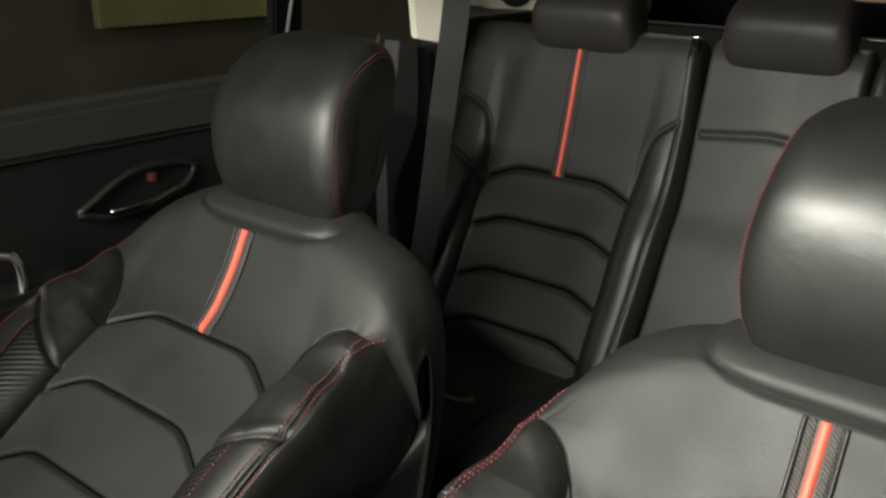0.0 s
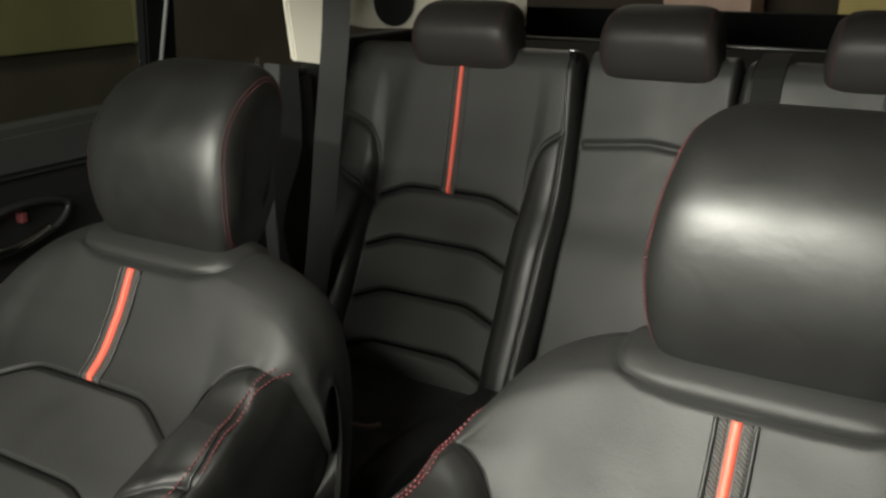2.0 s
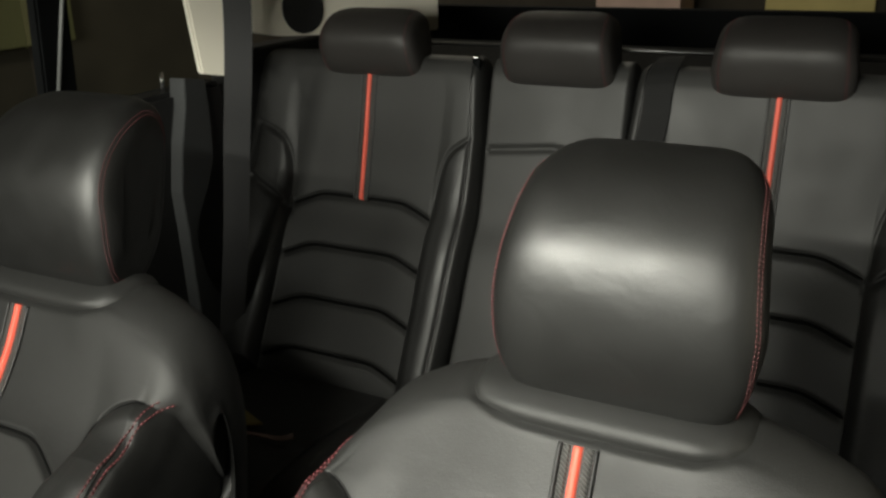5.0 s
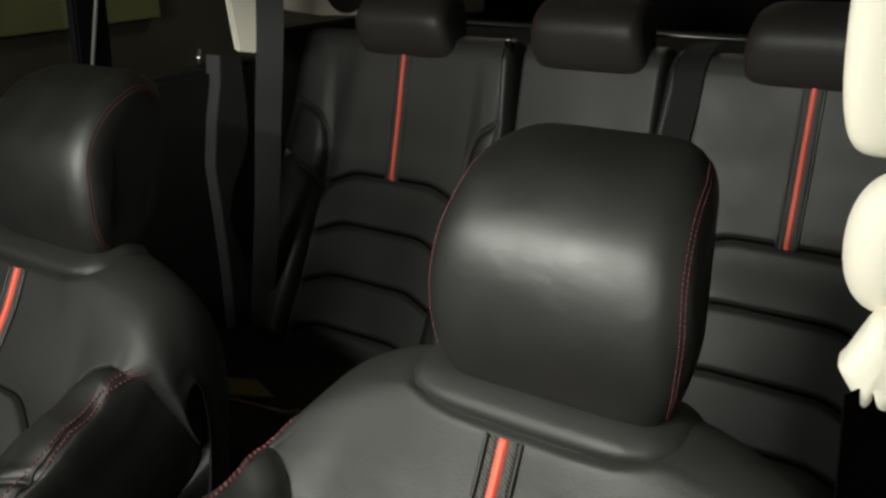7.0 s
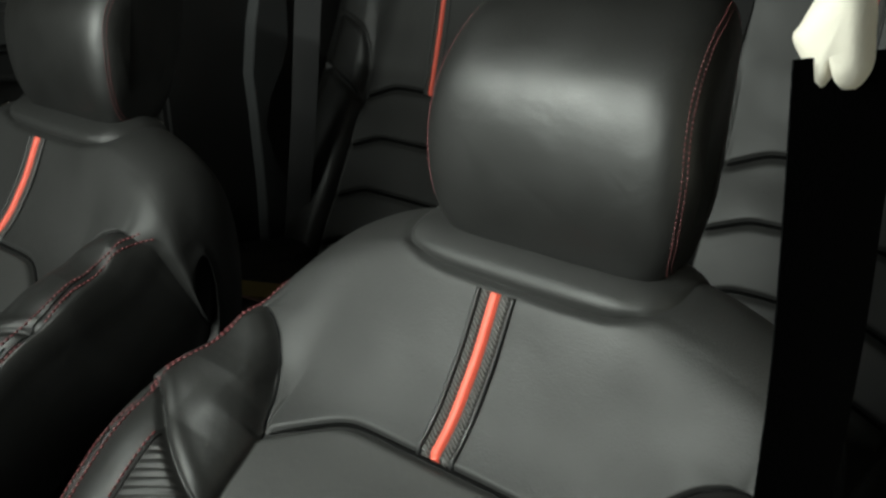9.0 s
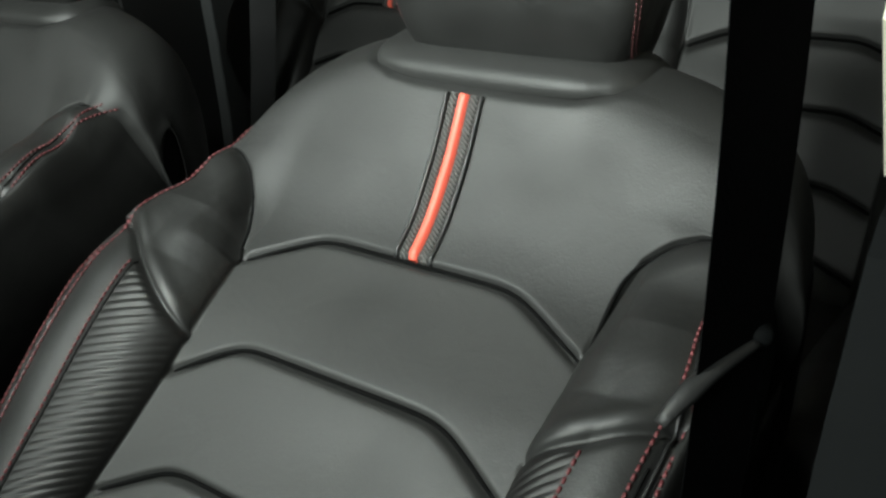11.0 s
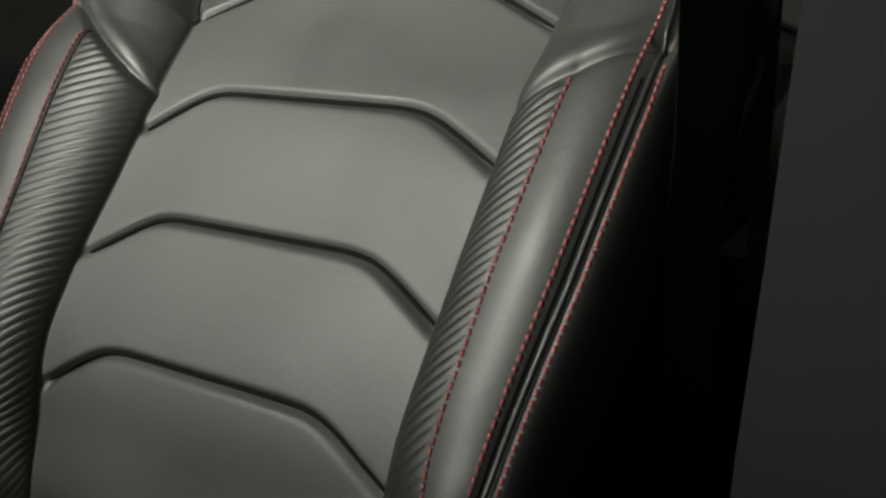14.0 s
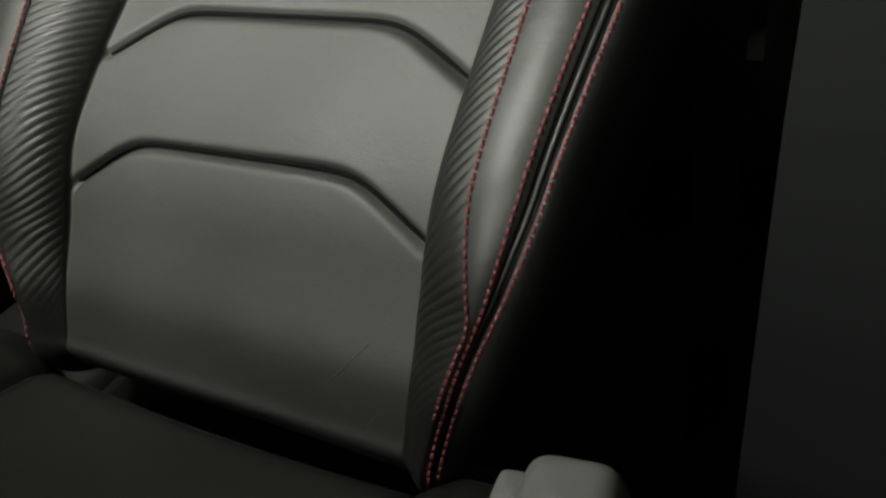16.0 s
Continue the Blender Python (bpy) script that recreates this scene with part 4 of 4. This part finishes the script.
# far side: doors, sill, windows
def far_doors():
    door = empty("door_1")
    slab([(-0.75, 0.02), (1.20, 0.02), (1.20, 0.80), (-0.75, 0.80)], 0, -0.76, -0.705, PLASTIC, "lower_panel", door, "black door card")
    slab([(-0.75, 0.812), (1.22, 0.803), (1.22, 0.882), (-0.75, 0.852)], 0, -0.76, -0.69, PLASTIC_GREY, "upper_panel", door, "dark grey soft door top", 0.012)
    slab([(0.55, 0.60), (0.76, 0.60), (0.76, 0.64), (0.55, 0.64)], 0, -0.71, -0.63, PLASTIC, "armrest", door, "", 0.012)
    # recess bezel and chrome pull
    ring = smooth_curve([(-0.695, 0.785, 0.714), (-0.69, 0.87, 0.760), (-0.69, 0.95, 0.765), (-0.692, 0.995, 0.748), (-0.69, 0.95, 0.712), (-0.69, 0.85, 0.698), (-0.695, 0.785, 0.714)], 40)
    bezel = tube(ring, 0.006, PLASTIC, "handle_bezel", door, "black plastic bezel")
    tube(smooth_curve([(-0.675, 0.825, 0.712), (-0.665, 0.88, 0.716), (-0.675, 0.945, 0.728)], 14), [0.006] * 14, CHROME, "door_handle", door, "chrome pull handle")
    part("lock_button", box_bm((-0.705, 0.910, 0.738), (-0.690, 0.921, 0.754), 0.003), THREAD, door, "small red lock marker", smooth=False)
    tube(smooth_curve([(-0.66, 0.64, 0.70), (-0.655, 0.665, 0.688), (-0.655, 0.67, 0.65), (-0.66, 0.665, 0.625)], 16), 0.008, CHROME, "grab_handle", door, "chrome grab handle")
    tagged(door, "closed black front door with a chrome pull handle", "car door", kind="structure")
    rear = empty("door_2")
    slab([(1.24, 0.02), (1.62, 0.02), (1.62, 0.89), (1.24, 0.885)], 0, -0.76, -0.69, PLASTIC, "door_card", rear, "black door card", 0.01)
    tube([(-0.715, 1.47, 0.885), (-0.715, 1.47, 0.925)], 0.005, CHROME, "lock_knob", rear, "small bright lock knob")
    tagged(rear, "closed black rear door with a lock knob", "car door", kind="structure")
    glass = slab([(-0.6, 0.86), (1.20, 0.87), (1.20, 1.33), (-0.1, 1.33)], 0, -0.742, -0.738, GLASS, "window_1", None, "", 0)
    glass.visible_shadow = False
    tagged(glass, "clear front side window glass", "window", kind="structure")
    glass = slab([(1.25, 0.88), (1.60, 0.89), (1.60, 1.33), (1.25, 1.33)], 0, -0.742, -0.738, GLASS, "window_2", None, "", 0)
    glass.visible_shadow = False
    tagged(glass, "dark rear side window glass", "window", kind="structure")
    post = slab([(1.20, 0.86), (1.27, 0.86), (1.30, 1.37), (1.235, 1.37)], 0, -0.745, -0.72, PLASTIC_DARK, "pillar_1", None)
    tagged(post, "black pillar between the far doors", "pillar", kind="structure")
    edge = tube([(-0.712, 1.212, 0.88), (-0.712, 1.330, 1.34)], 0.0035, material("grey_window_channel", (0.16, 0.165, 0.16), 0.5), "window_trim")
    tagged(edge, "thin grey window channel", "trim", kind="structure")


far_doors()


# far rear pillar: black foot, cream upper trim, rear quarter trim, belt
PILLAR_FOOT = [(1.43, 0.02), (1.60, 0.02), (1.52, 0.42), (1.474, 0.506), (1.456, 0.58), (1.472, 0.638), (1.512, 0.70), (1.531, 0.743), (1.535, 0.811), (1.532, 0.905), (1.475, 0.915), (1.468, 0.859), (1.448, 0.789), (1.431, 0.695), (1.436, 0.606), (1.44, 0.45)]


def lean_in(ob, y0, k):
    """Turns an upright plate to face the cabin: its rear edge comes inwards."""
    for v in ob.data.vertices:
        v.co.x += k * (v.co.y - y0)


HOLE = (-0.626, 1.835, 1.018)


def far_pillar():
    low = slab(PILLAR_FOOT, 0, -0.70, -0.66, PILLAR_GREY, "pillar_2", None, "", 0.0015)
    tagged(low, "dark grey lower rear pillar trim", "pillar", kind="structure")
    up = slab([(1.535, 0.915), (1.60, 0.902), (1.70, 1.36), (1.497, 1.36)], 0, -0.668, -0.655, CREAM, "pillar_3", None, "", 0.003)
    lean_in(up, 1.56, 0.55)
    tagged(up, "cream upper rear pillar trim", "pillar", kind="structure")
    quarter = empty("quarter_trim")
    lean_in(slab([(1.705, 0.985), (1.80, 0.96), (2.10, 0.95), (2.10, 1.36), (1.76, 1.36)], 0, -0.69, -0.66, CREAM, "upper_trim", quarter, "cream plastic trim", 0.004), 1.80, 0.8)
    bm = bmesh.new()
    bmesh.ops.create_circle(bm, cap_ends=True, segments=32, radius=0.055)
    g = bmesh.ops.extrude_face_region(bm, geom=bm.faces[:])
    bmesh.ops.translate(bm, verts=[v for v in g["geom"] if isinstance(v, bmesh.types.BMVert)], vec=(0, 0, -0.012))
    bmesh.ops.transform(bm, verts=bm.verts, matrix=Matrix.Translation(HOLE) @ Vector((1, -0.8, 0)).to_track_quat("Z", "Y").to_matrix().to_4x4() @ Matrix.Diagonal((0.85, 1.0, 1.0, 1.0)))
    part("belt_hole", bm, RUBBER, quarter, "dark round belt opening", smooth=False)
    tagged(quarter, "cream rear quarter trim with a dark opening", "trim", kind="structure")
    belt = empty("rear_belt", (-0.56, 1.5, 0.3))
    belt_mesh([(0.03, 0.0, 1.03), (0.025, 0.0, 0.74), (-0.01, 0.0, 0.48), (-0.035, 0.0, 0.30), (-0.065, 0.0, 0.13), (-0.085, 0.0, 0.02)], lambda f: (0.8, 0.6, 0.0), 0.052, WEBBING_GREY, "webbing", belt)
    part("anchor", box_bm((0.01, -0.03, 1.00), (0.05, 0.03, 1.05), 0.008), PLASTIC, belt, "", False)
    tagged(belt, "black belt webbing hanging by the rear pillar", "seat belt")


far_pillar()

# rear of the cabin
shelf = part("parcel_shelf", box_bm((-0.62, 1.86, 0.86), (0.62, 2.35, 0.90), 0.01), CARPET, None, smooth=False)
tagged(shelf, "black luggage cover behind the rear seats", "luggage cover")
rod = tube([(-0.5, 1.90, 0.946), (0.55, 1.90, 0.946)], 0.004, material("dull_grey_metal", (0.20, 0.20, 0.20), 0.4, metal=1.0), "cover_rod")
tagged(rod, "thin dull grey rod of the luggage cover", "rod")
tail = slab([(-0.74, 0.0), (0.74, 0.0), (0.74, 0.98), (-0.74, 0.98)], 1, 2.40, 2.46, PLASTIC_DARK, "tailgate")
tagged(tail, "dark tailgate below the rear window", "tailgate", kind="structure")
belt_mesh([(0.202, 1.85, 0.945), (0.202, 1.785, 0.946), (0.199, 1.738, 0.917), (0.197, 1.722, 0.855), (0.191, 1.695, 0.78), (0.184, 1.66, 0.64), (0.168, 1.55, 0.36)], lambda f: (1.0, 0.0, 0.1), 0.05, WEBBING_DULL, "middle_belt")
tagged(bpy.data.objects["middle_belt"], "black middle belt lying over the rear seat back", "seat belt")

# rear side panel and far rear wheel arch, near side
wall_near = slab([(1.0, 0.0), (2.45, 0.0), (2.45, 0.90), (1.0, 0.90)], 0, 0.70, 0.76, PLASTIC, "side_wall", None)
tagged(wall_near, "black inner side panel by the rear seat", "side panel", kind="structure")
wall_far = slab([(1.66, 0.0), (2.45, 0.0), (2.45, 0.94), (1.66, 0.94)], 0, -0.76, -0.70, PLASTIC, "side_wall", None)
tagged(wall_far, "black inner side panel behind the far door", "side panel", kind="structure")


# near pillar with its belt
def near_pillar():
    low = slab([(0.34, 0.02), (0.98, 0.02), (0.98, 0.803), (0.589, 0.803), (0.572, 0.79), (0.560, 0.77), (0.549, 0.748), (0.540, 0.735), (0.526, 0.70), (0.480, 0.60), (0.442, 0.53), (0.420, 0.47), (0.390, 0.38), (0.347, 0.25)], 0, 0.700, 0.80, PLASTIC_DARK, "pillar_4", None, "", 0.006)
    tagged(low, "dark grey lower door pillar trim", "pillar", kind="structure")
    up = slab([(0.655, 0.775), (0.98, 0.773), (0.98, 1.37), (0.78, 1.37), (0.64, 1.02), (0.568, 0.87)], 0, 0.690, 0.76, CREAM, "pillar_5", None, "", 0.015)
    tagged(up, "cream upper door pillar trim", "pillar", kind="structure")


near_pillar()

near_belt = empty("front_belt", (0.0, 0.0, 0.0))
belt_mesh([(0.646, 0.572, 1.012), (0.648, 0.584, 0.95), (0.649, 0.595, 0.89), (0.648, 0.606, 0.80), (0.645, 0.614, 0.70), (0.641, 0.617, 0.60), (0.635, 0.616, 0.50), (0.632, 0.610, 0.15)], lambda f: (0.43, 0.90, 0.0), 0.047, WEBBING, "webbing", near_belt, thick=0.0007)


mesh_ob("guide_slider", *rounded_lump((0.634, 0.606, 1.180), (0.0225, 0.015, 0.098), 0.45, 10), CREAM, near_belt, "cream plastic slider")
mesh_ob("guide_cover", *rounded_lump((0.641, 0.580, 1.058), (0.0165, 0.014, 0.0255), 0.9, 15), CREAM, near_belt, "rounded cream plastic cover")
LOOP = [(0.636, 1.037), (0.642, 1.039), (0.647, 1.030), (0.649, 1.018), (0.650, 1.008), (0.6465, 1.002), (0.643, 1.003), (0.641, 1.009), (0.640, 1.004), (0.6375, 1.001), (0.632, 1.008), (0.627, 1.016), (0.629, 1.021), (0.634, 1.033)]
outline = smooth_curve(LOOP + LOOP[:1], 57)[:-1] + [0.003, 0.0]
rings = [np.insert(outline.mean(0) + (outline - outline.mean(0)) * k, 1, y, axis=1) for y, k in ((0.558, 0.55), (0.560, 0.80), (0.564, 0.94), (0.570, 1.0), (0.575, 0.94), (0.579, 0.75))]
n = len(outline)
quads = [(r * n + k, r * n + (k + 1) % n, (r + 1) * n + (k + 1) % n, (r + 1) * n + k) for r in range(5) for k in range(n)]
mesh_ob("guide_loop", np.vstack(rings), quads + [tuple(range(n))[::-1], tuple(range(5 * n, 6 * n))], CREAM, near_belt, "cream belt guide with a notched lower rim")
bar = smooth_curve([(0.627, 0.570, 0.684), (0.632, 0.582, 0.693), (0.641, 0.602, 0.702), (0.653, 0.627, 0.709)], 14)
tube(bar, np.r_[np.linspace(0.0035, 0.006, 5), np.linspace(0.0056, 0.0034, 9)], PLASTIC, "belt_tongue", near_belt, "dark belt tongue", flat=0.6)
mesh_ob("stop_button", *rounded_lump((0.653, 0.630, 0.711), (0.0065, 0.0062, 0.006), 0.9, 30, rows=10, cols=16), PLASTIC_DARK, near_belt, "dark stop button")
tagged(near_belt, "black front seat belt hanging from a cream guide", "seat belt")
PALE = material("pale_grey_plastic", (0.17, 0.17, 0.167), 0.45, vary=(12, 0.1))
cover = mesh_ob("side_cover", *rounded_lump((0.622, 0.358, 0.176), (0.034, 0.048, 0.180), 0.42, 8), PALE)
mesh_ob("end_cap", *rounded_lump((0.588, 0.366, 0.168), (0.015, 0.026, 0.172), 0.42, 8), PALE, cover, "pale grey rounded end cap")
tagged(cover, "pale grey rounded plastic cover beside the seat cushion", "cover")

# folded paper and a pale strap on the rear seat
strap = tube(smooth_curve([(-0.52, 1.158, 0.368), (-0.437, 1.172, 0.370), (-0.373, 1.183, 0.370), (-0.314, 1.190, 0.370), (-0.280, 1.193, 0.371), (-0.262, 1.206, 0.374)], 24), np.r_[np.full(18, 0.0035), np.linspace(0.005, 0.0065, 6)], material("pale_pink_strap", (0.42, 0.30, 0.27), 0.7), "strap", flat=0.7)
tagged(strap, "pale pinkish strap lying on the rear seat cushion", "strap")
paper = slab([(-0.490, 1.215), (-0.410, 1.252), (-0.338, 1.222), (-0.432, 1.176)], 2, 0.366, 0.371, PAPER, "paper", None, "", 0.001)
tagged(paper, "yellowed folded paper lying on the rear seat", "paper")

# ------------------------------------------------------------------ the shop outside
under = part("underbody", box_bm((-0.70, -0.80, -0.35), (0.70, 2.50, -0.062), 0.05), PLASTIC_DARK, None, smooth=False)
tagged(under, "dark underside of the car under its floor", "underbody", kind="structure")
ground = part("ground", box_bm((-30, -30, -0.40), (30, 30, -0.35)), CONCRETE, None, smooth=False)
tagged(ground, "grey concrete shop floor", "ground", kind="structure")
outer = part("wall_west", box_bm((-3.2, -6, -0.35), (-3.0, 8, 3.2)), DARKWALL, None, smooth=False)
tagged(outer, "dark shop wall beside the car", "wall", kind="structure")
back = part("wall_south", box_bm((-3.0, 6.0, -0.35), (5, 6.2, 3.2)), DARKWALL, None, smooth=False)
tagged(back, "dark shop wall behind the car", "wall", kind="structure")
panel = part("wall_panel", box_bm((-2.98, 2.2, 0.72), (-2.93, 3.2, 2.6), 0.01), WALL, None, smooth=False)
tagged(panel, "yellow-green painted wall panel in dim light", "wall panel", kind="structure")

boxes = part("carton", box_bm((-1.05, 5.4, -0.35), (-0.55, 5.8, 1.15), 0.01), material("pale_pink_card", (0.55, 0.4, 0.34), 0.8, vary=(8, 0.3)), None, smooth=False)
tagged(boxes, "pale pink cartons stacked behind the car", "carton")
sign = part("yellow_board", box_bm((-0.15, 5.90, -0.35), (0.45, 5.95, 1.5), 0.01), material("yellow_board_paint", (0.6, 0.5, 0.2), 0.7, vary=(6, 0.2)), None, smooth=False)
tagged(sign, "yellow painted board leaning on the shop wall", "board")
shop_roof = part("ceiling_shop", box_bm((-3.2, -6, 3.2), (5, 6.2, 3.3)), DARKWALL, None, smooth=False)
tagged(shop_roof, "dark shop ceiling over the car", "ceiling", kind="structure")
east = part("wall_east", box_bm((5.0, -6, -0.35), (5.2, 6.2, 3.2)), DARKWALL, None, smooth=False)
tagged(east, "dark shop wall on the open door's side", "wall", kind="structure")
north = part("wall_north", box_bm((-3.2, -6.2, -0.35), (5.2, -6.0, 3.2)), DARKWALL, None, smooth=False)
tagged(north, "dark shop wall in front of the car", "wall", kind="structure")
